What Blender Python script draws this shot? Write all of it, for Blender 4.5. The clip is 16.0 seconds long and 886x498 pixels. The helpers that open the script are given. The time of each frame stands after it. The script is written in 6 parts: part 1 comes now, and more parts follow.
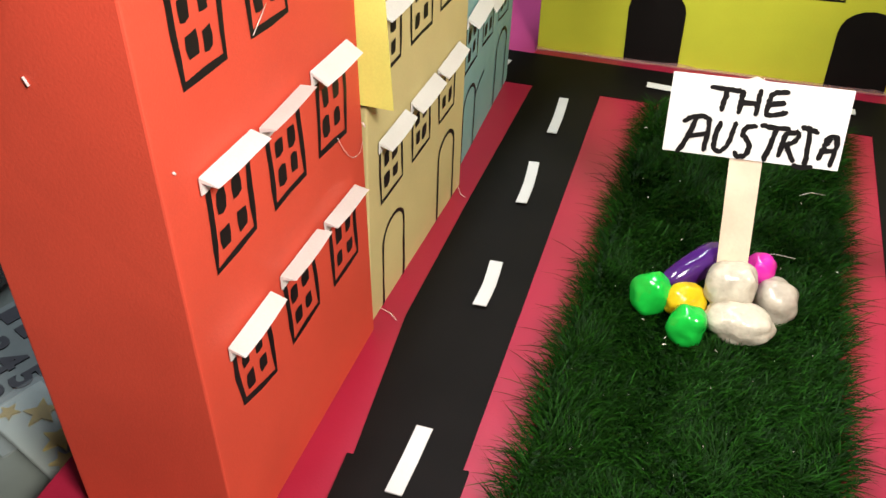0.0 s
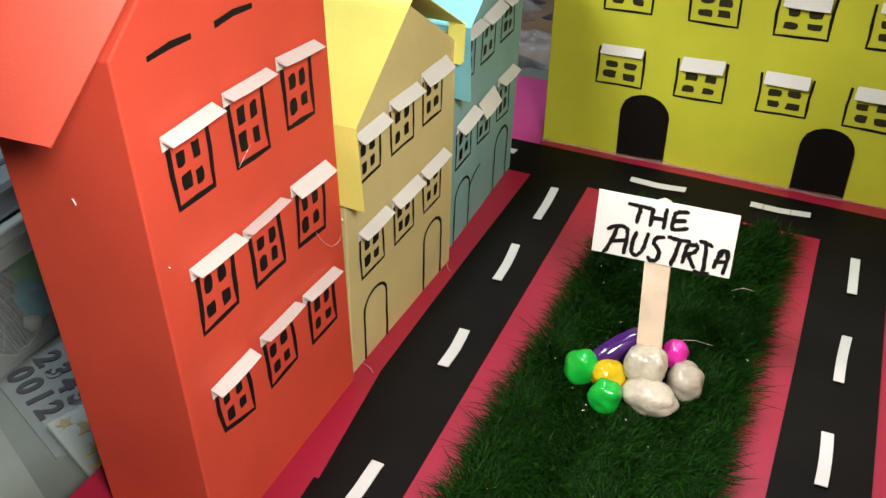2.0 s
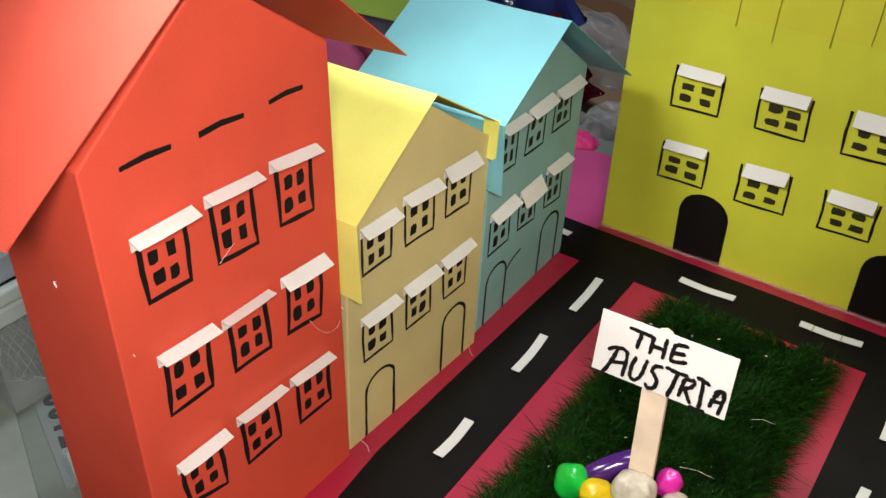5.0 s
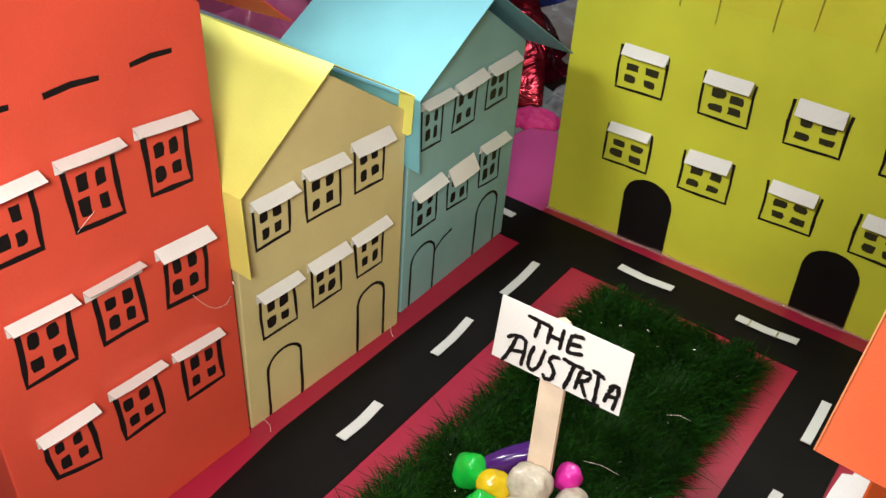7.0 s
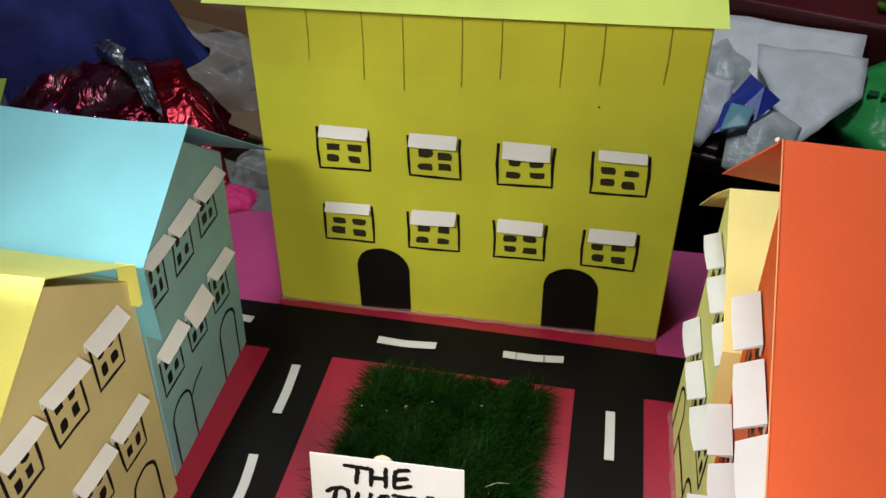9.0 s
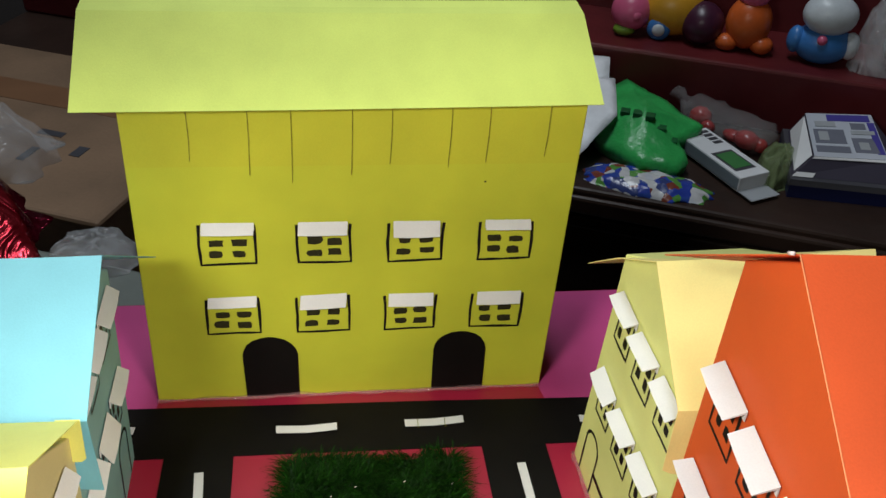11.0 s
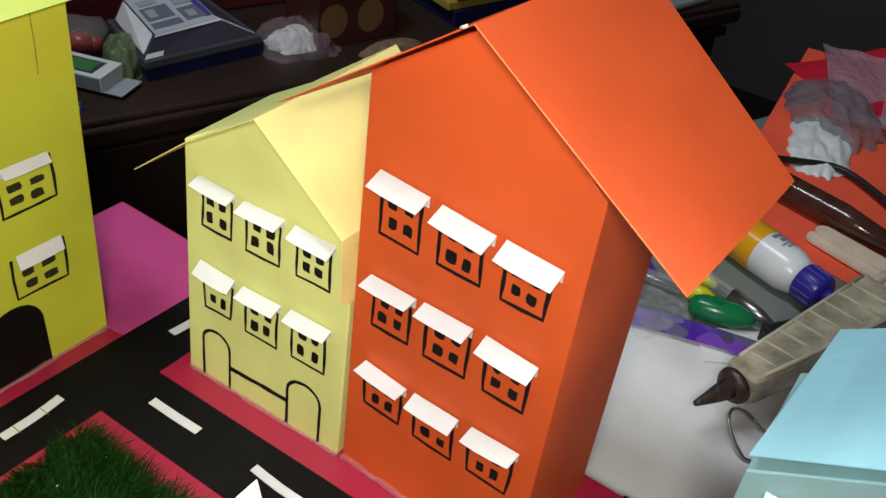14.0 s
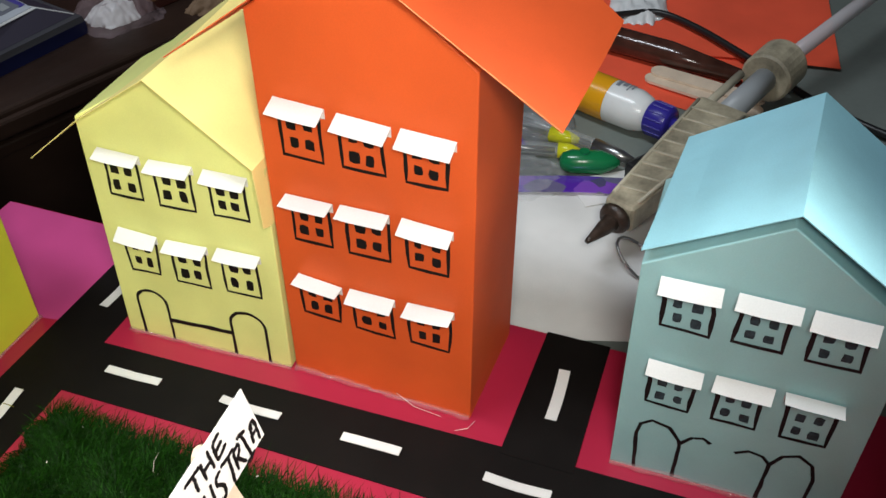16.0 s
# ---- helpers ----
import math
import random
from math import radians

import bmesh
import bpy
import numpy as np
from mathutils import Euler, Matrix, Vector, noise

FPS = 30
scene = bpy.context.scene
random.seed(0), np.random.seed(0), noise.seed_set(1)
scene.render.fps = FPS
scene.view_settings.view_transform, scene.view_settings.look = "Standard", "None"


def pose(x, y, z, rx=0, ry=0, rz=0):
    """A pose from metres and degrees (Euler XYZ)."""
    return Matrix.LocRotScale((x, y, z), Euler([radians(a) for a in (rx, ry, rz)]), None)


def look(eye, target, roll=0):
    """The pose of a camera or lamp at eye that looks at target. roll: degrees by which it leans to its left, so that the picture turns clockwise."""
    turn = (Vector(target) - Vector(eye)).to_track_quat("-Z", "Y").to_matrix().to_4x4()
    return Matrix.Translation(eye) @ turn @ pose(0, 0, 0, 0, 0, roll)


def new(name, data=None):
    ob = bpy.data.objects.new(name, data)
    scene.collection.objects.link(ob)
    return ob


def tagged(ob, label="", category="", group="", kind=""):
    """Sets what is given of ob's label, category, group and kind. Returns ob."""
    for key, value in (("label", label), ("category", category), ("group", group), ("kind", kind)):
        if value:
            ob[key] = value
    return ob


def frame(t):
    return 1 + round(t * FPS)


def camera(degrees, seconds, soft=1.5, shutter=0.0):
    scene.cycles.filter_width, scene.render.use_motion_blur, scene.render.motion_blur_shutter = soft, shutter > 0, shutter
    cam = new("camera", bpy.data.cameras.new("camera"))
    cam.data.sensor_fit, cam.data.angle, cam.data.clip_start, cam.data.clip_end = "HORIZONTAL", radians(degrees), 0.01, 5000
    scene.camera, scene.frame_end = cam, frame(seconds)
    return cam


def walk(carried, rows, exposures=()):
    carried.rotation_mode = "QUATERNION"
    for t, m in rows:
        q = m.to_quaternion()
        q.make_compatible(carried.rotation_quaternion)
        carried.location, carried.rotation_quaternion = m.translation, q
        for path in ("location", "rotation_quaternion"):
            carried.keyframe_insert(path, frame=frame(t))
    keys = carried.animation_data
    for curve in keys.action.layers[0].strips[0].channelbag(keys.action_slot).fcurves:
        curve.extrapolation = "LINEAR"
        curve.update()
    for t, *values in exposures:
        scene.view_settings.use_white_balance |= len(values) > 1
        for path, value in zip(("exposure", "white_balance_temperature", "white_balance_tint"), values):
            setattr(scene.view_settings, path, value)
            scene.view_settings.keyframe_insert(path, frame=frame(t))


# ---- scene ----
cam = camera(51.47, 16.0)
PATH = [
    (0, (-0.00074, -0.46073, 0.22279), (-0.5238, 1.0355, -0.9969), -0.90),
    (0.5, (0.01673, -0.48262, 0.24649), (-0.6045, 1.0026, -0.9402), -0.59),
    (1, (0.03307, -0.49310, 0.26705), (-0.6503, 0.9809, -0.8992), -0.86),
    (1.5, (0.04730, -0.49670, 0.28137), (-0.6587, 0.9751, -0.8742), -1.09),
    (2, (0.06200, -0.49015, 0.27826), (-0.6544, 0.9818, -0.8707), -1.21),
    (2.5, (0.07494, -0.47494, 0.28172), (-0.6756, 0.9935, -0.8498), -0.86),
    (3, (0.07419, -0.47392, 0.29378), (-0.6995, 1.0012, -0.8132), -0.52),
    (3.5, (0.08208, -0.48226, 0.30472), (-0.7278, 0.9924, -0.7767), -0.28),
    (4, (0.09340, -0.48057, 0.30385), (-0.7560, 0.9787, -0.7681), -0.18),
    (4.2, (0.09124, -0.47295, 0.30639), (-0.7811, 0.9677, -0.7724), -0.10),
    (6.3, (0.12401, -0.43633, 0.30432), (-0.9268, 0.8251, -0.8378), 1.17),
    (6.5, (0.12714, -0.43064, 0.30355), (-0.9187, 0.8344, -0.8391), 1.31),
    (7, (0.12637, -0.41340, 0.30016), (-0.8502, 0.8915, -0.8590), 2.02),
    (7.5, (0.12430, -0.39904, 0.29747), (-0.7298, 0.9729, -0.8808), 1.48),
    (8, (0.12055, -0.38969, 0.30412), (-0.5861, 1.0724, -0.8633), -0.03),
    (8.5, (0.10477, -0.38754, 0.31422), (-0.4309, 1.1520, -0.8446), -1.42),
    (9, (0.07794, -0.38543, 0.33061), (-0.2799, 1.1982, -0.8374), -1.77),
    (9.2, (0.06610, -0.38532, 0.33368), (-0.2125, 1.2155, -0.8324), -1.41),
    (11.5, (-0.01481, -0.37376, 0.36470), (0.4041, 1.2178, -0.7718), 3.05),
    (12, (-0.02519, -0.37059, 0.36003), (0.6521, 1.1088, -0.8031), 3.08),
    (12.5, (-0.04100, -0.36394, 0.34971), (0.8765, 0.9652, -0.8299), 4.73),
    (13, (-0.06309, -0.36061, 0.33454), (1.0527, 0.8206, -0.8315), 6.95),
    (13.5, (-0.08635, -0.33734, 0.32901), (1.1867, 0.6473, -0.8583), 7.98),
    (14, (-0.10083, -0.32640, 0.33573), (1.2622, 0.5145, -0.8622), 6.77),
    (14.5, (-0.11619, -0.31691, 0.33747), (1.2987, 0.4321, -0.8613), 5.74),
    (15, (-0.12979, -0.31824, 0.33626), (1.2967, 0.3472, -0.8975), 5.22),
    (15.5, (-0.13727, -0.32804, 0.34049), (1.2643, 0.2615, -0.9587), 2.76),
    (16, (-0.14668, -0.33375, 0.35002), (1.2629, 0.2127, -0.9594), -1.37),
]
EXPOSURE = [(0.0, 0.15), (0.5, 0.05), (1.5, -0.15), (2.5, -0.25), (4.0, -0.35), (6.5, -0.32), (7.0, -0.32), (8.5, -0.52), (9.0, -0.55), (11.5, -0.36), (12.0, -0.42), (13.0, -0.30), (14.5, -0.15), (16.0, -0.05)]
walk(cam, [(t, look(eye, target, roll)) for t, eye, target, roll in PATH], EXPOSURE)

# ---- light: added fill spots for a carried torch, an unseen ceiling lamp, dim room ----
world = bpy.data.worlds.new("room_air")
scene.world = world
world.use_nodes = True
world.node_tree.nodes["Background"].inputs[0].default_value = (0.55, 0.65, 0.8, 1)
world.node_tree.nodes["Background"].inputs[1].default_value = 0.05


def area_lamp(name, eye, target, sx, sy, watts, colour):
    data = bpy.data.lights.new(name, "AREA")
    data.shape, data.size, data.size_y, data.energy, data.color = "RECTANGLE", sx, sy, watts, colour
    ob = new(name, data)
    ob.matrix_world = look(eye, target)
    return tagged(ob, "unseen ceiling lamp set to brighten the sideboard and room", "lamp", kind="structure")


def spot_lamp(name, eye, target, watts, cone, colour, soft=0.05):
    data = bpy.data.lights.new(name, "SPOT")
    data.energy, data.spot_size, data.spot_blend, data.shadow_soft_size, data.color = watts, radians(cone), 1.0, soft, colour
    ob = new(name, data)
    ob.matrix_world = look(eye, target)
    return tagged(ob, "added unseen fill spot in place of a carried torch", "lamp", kind="structure")


# Two fixed fill spots, unseen, added in place of a torch that moves along.
spot_lamp("torch_fill", (0.17, -0.51, 0.38), (-0.107, -0.255, 0.09), 14.0, 64, (1.0, 0.95, 0.85))
spot_lamp("torch_fill", (-0.158, -0.352, 0.385), (0.095, -0.125, 0.105), 10.0, 88, (0.97, 0.97, 0.90), 0.05)
# Assumed ceiling lamp, out of sight, set back to lift the sideboard.
area_lamp("ceiling_lamp", (-0.12, 0.50, 1.9), (0.10, 0.45, 0.0), 1.1, 0.12, 24.0, (0.85, 0.93, 1.0))


# ---- materials ----
def principled(name, colour, rough=0.7, metal=0.0, spec=0.4):
    m = bpy.data.materials.new(name)
    m.use_nodes = True
    b = m.node_tree.nodes["Principled BSDF"]
    b.inputs["Base Color"].default_value = (*colour, 1)
    b.inputs["Roughness"].default_value = rough
    b.inputs["Metallic"].default_value = metal
    b.inputs["Specular IOR Level"].default_value = spec
    return m, m.node_tree, b


def surface(name, colour, rough=0.7, metal=0.0, spec=0.4, mottle=0.12, scale=60.0, grain=900.0, bump=0.15, depth=0.0002, random=0.0, crease=0.0):
    """A surface with stains at one scale and grain at another."""
    m, nt, b = principled(name, colour, rough, metal, spec)
    n, ln = nt.nodes, nt.links
    tc = n.new("ShaderNodeTexCoord")
    big = n.new("ShaderNodeTexNoise")
    big.inputs["Scale"].default_value, big.inputs["Detail"].default_value = scale, 4.0
    fine = n.new("ShaderNodeTexNoise")
    fine.inputs["Scale"].default_value, fine.inputs["Detail"].default_value = grain, 3.0
    for t in (big, fine):
        ln.new(tc.outputs["Object"], t.inputs["Vector"])
    hsv = n.new("ShaderNodeHueSaturation")
    hsv.inputs["Color"].default_value = (*colour, 1)
    span = n.new("ShaderNodeMapRange")
    span.inputs[1].default_value, span.inputs[2].default_value = 0.3, 0.7
    span.inputs[3].default_value, span.inputs[4].default_value = 1 - mottle, 1 + mottle
    ln.new(big.outputs[0], span.inputs[0])
    add = n.new("ShaderNodeMath")
    add.operation = "MULTIPLY_ADD"
    ln.new(fine.outputs[0], add.inputs[0])
    add.inputs[1].default_value = mottle
    ln.new(span.outputs[0], add.inputs[2])
    out = add
    if random:
        info = n.new("ShaderNodeObjectInfo")
        more = n.new("ShaderNodeMath")
        more.operation = "MULTIPLY_ADD"
        ln.new(info.outputs["Random"], more.inputs[0])
        more.inputs[1].default_value = random
        ln.new(add.outputs[0], more.inputs[2])
        out = more
    ln.new(out.outputs[0], hsv.inputs["Value"])
    ln.new(hsv.outputs[0], b.inputs["Base Color"])
    bm_ = n.new("ShaderNodeBump")
    bm_.inputs["Strength"].default_value, bm_.inputs["Distance"].default_value = bump, depth
    mix = n.new("ShaderNodeMath")
    mix.operation = "MULTIPLY_ADD"
    ln.new(big.outputs[0], mix.inputs[0])
    mix.inputs[1].default_value = 3.0
    ln.new(fine.outputs[0], mix.inputs[2])
    height = mix
    if crease:
        fold = n.new("ShaderNodeTexVoronoi")
        fold.feature = "DISTANCE_TO_EDGE"
        fold.inputs["Scale"].default_value = 11.0
        ln.new(tc.outputs["Object"], fold.inputs["Vector"])
        cut = n.new("ShaderNodeMapRange")
        cut.inputs[1].default_value, cut.inputs[2].default_value = 0.0, 0.03
        ln.new(fold.outputs["Distance"], cut.inputs[0])
        height = n.new("ShaderNodeMath")
        height.operation = "MULTIPLY_ADD"
        ln.new(cut.outputs[0], height.inputs[0])
        height.inputs[1].default_value = crease
        ln.new(mix.outputs[0], height.inputs[2])
    ln.new(height.outputs[0], bm_.inputs["Height"])
    ln.new(bm_.outputs[0], b.inputs["Normal"])
    return m


PAPER = dict(rough=0.62, spec=0.35, mottle=0.15, scale=14, grain=1500, bump=0.16, depth=0.0005, crease=0.5)
RED = surface("red_paper", (0.58, 0.066, 0.036), **PAPER)
RED_ROOF = surface("red_roof_paper", (0.48, 0.060, 0.036), **PAPER)
ORANGE = surface("orange_paper", (0.61, 0.088, 0.016), **PAPER)
ORANGE_ROOF = surface("orange_roof_paper", (0.66, 0.092, 0.022), **PAPER)
TAN = surface("tan_paper", (0.560, 0.475, 0.222), **PAPER)
LEMON = surface("lemon_paper", (0.71, 0.685, 0.165), **PAPER)
CREAM = surface("cream_paper", (0.86, 0.74, 0.28), **PAPER)
PALE = surface("pale_yellow_paper", (0.69, 0.70, 0.25), **PAPER)
TEAL = surface("grey_blue_paper", (0.21, 0.385, 0.40), **PAPER)
SKY = surface("sky_blue_paper", (0.165, 0.42, 0.50), **PAPER)
LIME = surface("lime_paper", (0.50, 0.510, 0.036), **PAPER)
LIME_ROOF = surface("pale_lime_paper", (0.61, 0.73, 0.16), **PAPER)
WHITE = surface("white_paper", (0.64, 0.63, 0.62), **PAPER)
PINK = surface("pink_card", (0.36, 0.015, 0.046), rough=0.36, spec=0.5, mottle=0.06, scale=25, grain=1200, bump=0.2, depth=0.0003)
PINK_SHEET = surface("magenta_pink_sheet", (0.50, 0.060, 0.215), rough=0.4, spec=0.5, mottle=0.06, scale=25, grain=1200, bump=0.2, depth=0.0003)
ROAD = surface("black_paper", (0.0050, 0.0039, 0.0036), rough=0.6, spec=0.13, mottle=0.2, scale=45, grain=1400, bump=0.2, depth=0.0002)
INK = surface("black_marker", (0.006, 0.005, 0.0055), rough=0.5, spec=0.25, mottle=0.3, scale=300, grain=2500, bump=0.1, depth=0.0001)
INK_DRY = surface("dry_marker", (0.020, 0.018, 0.006), rough=0.6, spec=0.3, mottle=0.5, scale=500, grain=2500, bump=0.1, depth=0.0001)
PENCIL = surface("pencil_line", (0.20, 0.185, 0.02), rough=0.5, mottle=0.5, scale=400, grain=2000)
WOOD = surface("birch_wood", (0.68, 0.545, 0.42), rough=0.6, mottle=0.1, scale=80, grain=900, bump=0.3, depth=0.0003)
GLUE = surface("hot_glue", (0.75, 0.62, 0.60), rough=0.12, spec=0.6, mottle=0.1)
DARKWOOD = surface("dark_wood", (0.028, 0.016, 0.012), rough=0.35, mottle=0.35, scale=8, grain=60, bump=0.2, depth=0.002)
REDWOOD = surface("red_lacquered_wood", (0.085, 0.010, 0.012), rough=0.4, mottle=0.3, scale=8, grain=80, bump=0.2, depth=0.002)
TABLE = surface("grey_table_top", (0.16, 0.18, 0.165), rough=0.25, spec=0.5, mottle=0.15, scale=12, grain=200, bump=0.1, depth=0.0006)
FLOOR = surface("dark_floor", (0.015, 0.011, 0.010), rough=0.5, mottle=0.3, scale=4, grain=40)
WALL = surface("room_wall_paint", (0.10, 0.085, 0.08), rough=0.8, mottle=0.15, scale=2, grain=60)


# ---- mesh helpers ----
def part(name, bm, material, parent=None, label="", smooth=False):
    me = bpy.data.meshes.new(name)
    bm.to_mesh(me)
    bm.free()
    if smooth:
        for p in me.polygons:
            p.use_smooth = True
    me.materials.append(material)
    ob = new(name, me)
    ob.parent = parent
    if label:
        ob["label"] = label
    return ob


def thing(name, label, category, group="", kind="", place=(0, 0, 0)):
    e = new(name)
    e.empty_display_size = 0.01
    e.location = place
    return tagged(e, label, category, group, kind)


def prism(bm, pts, off):
    """A flat polygon pts (Vectors) made thick by the vector off."""
    a = [bm.verts.new(p) for p in pts]
    b = [bm.verts.new(Vector(p) + Vector(off)) for p in pts]
    bm.faces.new(a)
    bm.faces.new(b[::-1])
    k = len(a)
    for i in range(k):
        bm.faces.new((a[i], b[i], b[(i + 1) % k], a[(i + 1) % k]))
    return bm


def fixed(bm):
    bmesh.ops.recalc_face_normals(bm, faces=bm.faces)
    return bm


def block(x0, x1, y0, y1, z0, z1, bevel=0.0, seg=2):
    bm = bmesh.new()
    prism(bm, [(x0, y0, z0), (x1, y0, z0), (x1, y1, z0), (x0, y1, z0)], (0, 0, z1 - z0))
    fixed(bm)
    if bevel:
        bmesh.ops.bevel(bm, geom=bm.edges[:], offset=bevel, segments=seg, affect="EDGES", profile=0.5)
    return bm


def tube(bm, pts, radii, sides=12, caps=True):
    """A round bar along the points, with a radius at each."""
    pts = [Vector(p) for p in pts]
    rings = []
    for i, p in enumerate(pts):
        d = (pts[min(i + 1, len(pts) - 1)] - pts[max(i - 1, 0)]).normalized()
        u = d.orthogonal().normalized() if i == 0 else (u - d * u.dot(d)).normalized()
        w = d.cross(u)
        r = radii[i] if isinstance(radii, (list, tuple)) else radii
        rings.append([bm.verts.new(p + (u * math.cos(a) + w * math.sin(a)) * r) for a in (2 * math.pi * k / sides for k in range(sides))])
    for a, b in zip(rings, rings[1:]):
        for k in range(sides):
            bm.faces.new((a[k], a[(k + 1) % sides], b[(k + 1) % sides], b[k]))
    if caps:
        bm.faces.new(rings[0][::-1])
        bm.faces.new(rings[-1])
    return fixed(bm)


class Face:
    """A front of a box: u runs along it, z up, n out of it; lean moves it out and shear along per metre of height."""

    def __init__(self, a, b, lean=0.0, shear=0.0):
        self.a, self.b = Vector((*a, 0)), Vector((*b, 0))
        self.d = (self.b - self.a).normalized()
        self.n = Vector((self.d.y, -self.d.x, 0))
        self.lean, self.shear = lean, shear
        self.length = (self.b - self.a).length

    def at(self, u, z, n=0.0):
        return self.a + self.d * (u + self.shear * z) + Vector((0, 0, z)) + self.n * (n + self.lean * z)


def ribbon(bm, face, pts, width, n=0.00025, closed=False, rng=random):
    """A marker stroke along (u, z) points on a face."""
    fine = []
    k = len(pts)
    for i in range(k if closed else k - 1):
        (u0, z0), (u1, z1) = pts[i], pts[(i + 1) % k]
        steps = max(1, int(math.hypot(u1 - u0, z1 - z0) / 0.005))
        for j in range(steps):
            f = j / steps
            fine.append((u0 + (u1 - u0) * f, z0 + (z1 - z0) * f))
    if not closed:
        fine.append(pts[-1])
    w = [width * rng.uniform(0.8, 1.15) for _ in fine]
    left, right = [], []
    m = len(fine)
    for i, (u, z) in enumerate(fine):
        pu, pz = fine[(i - 1) % m] if closed or i else fine[0]
        qu, qz = fine[(i + 1) % m] if closed or i < m - 1 else fine[-1]
        du, dz = qu - pu, qz - pz
        g = math.hypot(du, dz) or 1
        s = min(1.35, 1.0)
        nu, nz = -dz / g * w[i] / 2 * s, du / g * w[i] / 2 * s
        u, z = u + rng.gauss(0, width * 0.05), z + rng.gauss(0, width * 0.05)
        left.append(bm.verts.new(face.at(u + nu, z + nz, n)))
        right.append(bm.verts.new(face.at(u - nu, z - nz, n)))
    for i in range(m if closed else m - 1):
        j = (i + 1) % m
        bm.faces.new((left[i], right[i], right[j], left[j]))
    return bm


def blob(bm, face, u, z, w, h, n=0.00025, rng=random):
    """A filled marker patch with an uneven edge."""
    vs = []
    for c, d in ((-1, -1), (0, -1), (1, -1), (1, 0), (1, 1), (0, 1), (-1, 1), (-1, 0)):
        cut = 0.9 if c and d else 1.0
        vs.append(bm.verts.new(face.at(u + c * cut * w / 2 * rng.uniform(0.85, 1.12), z + d * cut * h / 2 * rng.uniform(0.85, 1.12), n)))
    bm.faces.new(vs)
    return bm


def drawn_window(face, house, low, top, stroke, rng, ink=INK, pane_ink=INK, squash=(0.24, 0.23), at=(0.27, 0.62)):
    """A marker-drawn window: a bent outline and four filled panes; low is its foot (u, z, u, z), top the head (u, z, u, z)."""
    j = lambda: rng.uniform(-0.0006, 0.0006)
    (a, b, c, d), (e, f, g, h) = low, top
    bm = bmesh.new()
    pts = [(e, f), ((a + e) / 2 + j(), (b + f) / 2), (a, b), ((a + c) / 2, (b + d) / 2 + j() * 0.5), (c, d), ((c + g) / 2 + j(), (d + h) / 2), (g, h)]
    ribbon(bm, face, pts, stroke, rng=rng)
    win = part("window", fixed(bm), ink, house)
    mix = lambda p, q, k: p + (q - p) * k
    w, tall = c - a, (f + h - b - d) / 2
    for fu in (0.29, 0.69):
        for fz in at:
            fu_, fz_ = fu + rng.uniform(-0.03, 0.03), fz + rng.uniform(-0.025, 0.025)
            pane = bmesh.new()
            blob(pane, face, mix(mix(a, c, fu_), mix(e, g, fu_), fz_), mix(mix(b, d, fu_), mix(f, h, fu_), fz_), w * squash[0] * rng.uniform(0.85, 1.15), tall * squash[1] * rng.uniform(0.85, 1.15), rng=rng)
            part("pane", pane, pane_ink, win)
    return win


def awning(face, house, u0, z0, u1, z1, drop, out, rng):
    """A folded strip of white paper: a glued tab and a sloping flap from the fold (u0, z0) to (u1, z1)."""
    bm = bmesh.new()
    th = 0.0003
    lift, slide = rng.uniform(-0.0004, 0.0004), rng.uniform(-0.0008, 0.0002)
    cols = []
    for k, bow in ((0.0, 0.0), (0.33, 0.0004), (0.67, 0.0003), (1.0, lift)):
        u, z, o = u0 + (u1 - u0) * k, z0 + (z1 - z0) * k, out + bow
        cross = [(z - 0.0045, 0.0006), (z, 0.0007), (z - drop, o), (z - drop - th, o - th), (z - 0.0012, 0.0012), (z - 0.0045, 0.0010)]
        cols.append([bm.verts.new(face.at(u + (slide if i in (2, 3) else 0), zz, n)) for i, (zz, n) in enumerate(cross)])
    for a, b in zip(cols, cols[1:]):
        for k in range(6):
            bm.faces.new((a[k], a[(k + 1) % 6], b[(k + 1) % 6], b[k]))
    bm.faces.new(cols[0])
    bm.faces.new(cols[-1][::-1])
    return part("awning", fixed(bm), WHITE, house)


def arch(face, house, u0, u1, z1, stroke, rng, filled=False, name="door"):
    """A round-headed door: drawn in outline, or cut from black paper."""
    r = (u1 - u0) / 2
    top = [(u0 + r - r * math.cos(a), z1 - r * 0.85 + r * 0.85 * math.sin(a)) for a in (math.pi * k / 10 for k in range(11))]
    pts = [(u0, 0.0008)] + top + [(u1, 0.0008)]
    bm = bmesh.new()
    if filled:
        prism(bm, [face.at(u + rng.uniform(-0.0003, 0.0003), z, 0.0002) for u, z in pts], face.n * 0.0004)
        return part(name, fixed(bm), ROAD, house, "round-headed door of black paper")
    ribbon(bm, face, pts, stroke, rng=rng)
    return part(name, fixed(bm), INK, house)


def box_body(face, house, depth, gable, material, z_eave):
    """The walls: a closed paper box; gable is the list of (u, z) over the front's top, from u = 0 to its length."""
    bm = bmesh.new()
    pts = [(0.0, 0.0)] + gable + [(face.length, 0.0)]
    prism(bm, [face.at(u, z) for u, z in pts][::-1], -face.n * depth)
    fixed(bm)
    edges = [e for e in bm.edges if e.calc_length() > 0.02]
    bmesh.ops.bevel(bm, geom=edges, offset=0.0006, segments=2, affect="EDGES", profile=0.5)
    return part("wall", bm, material, house)


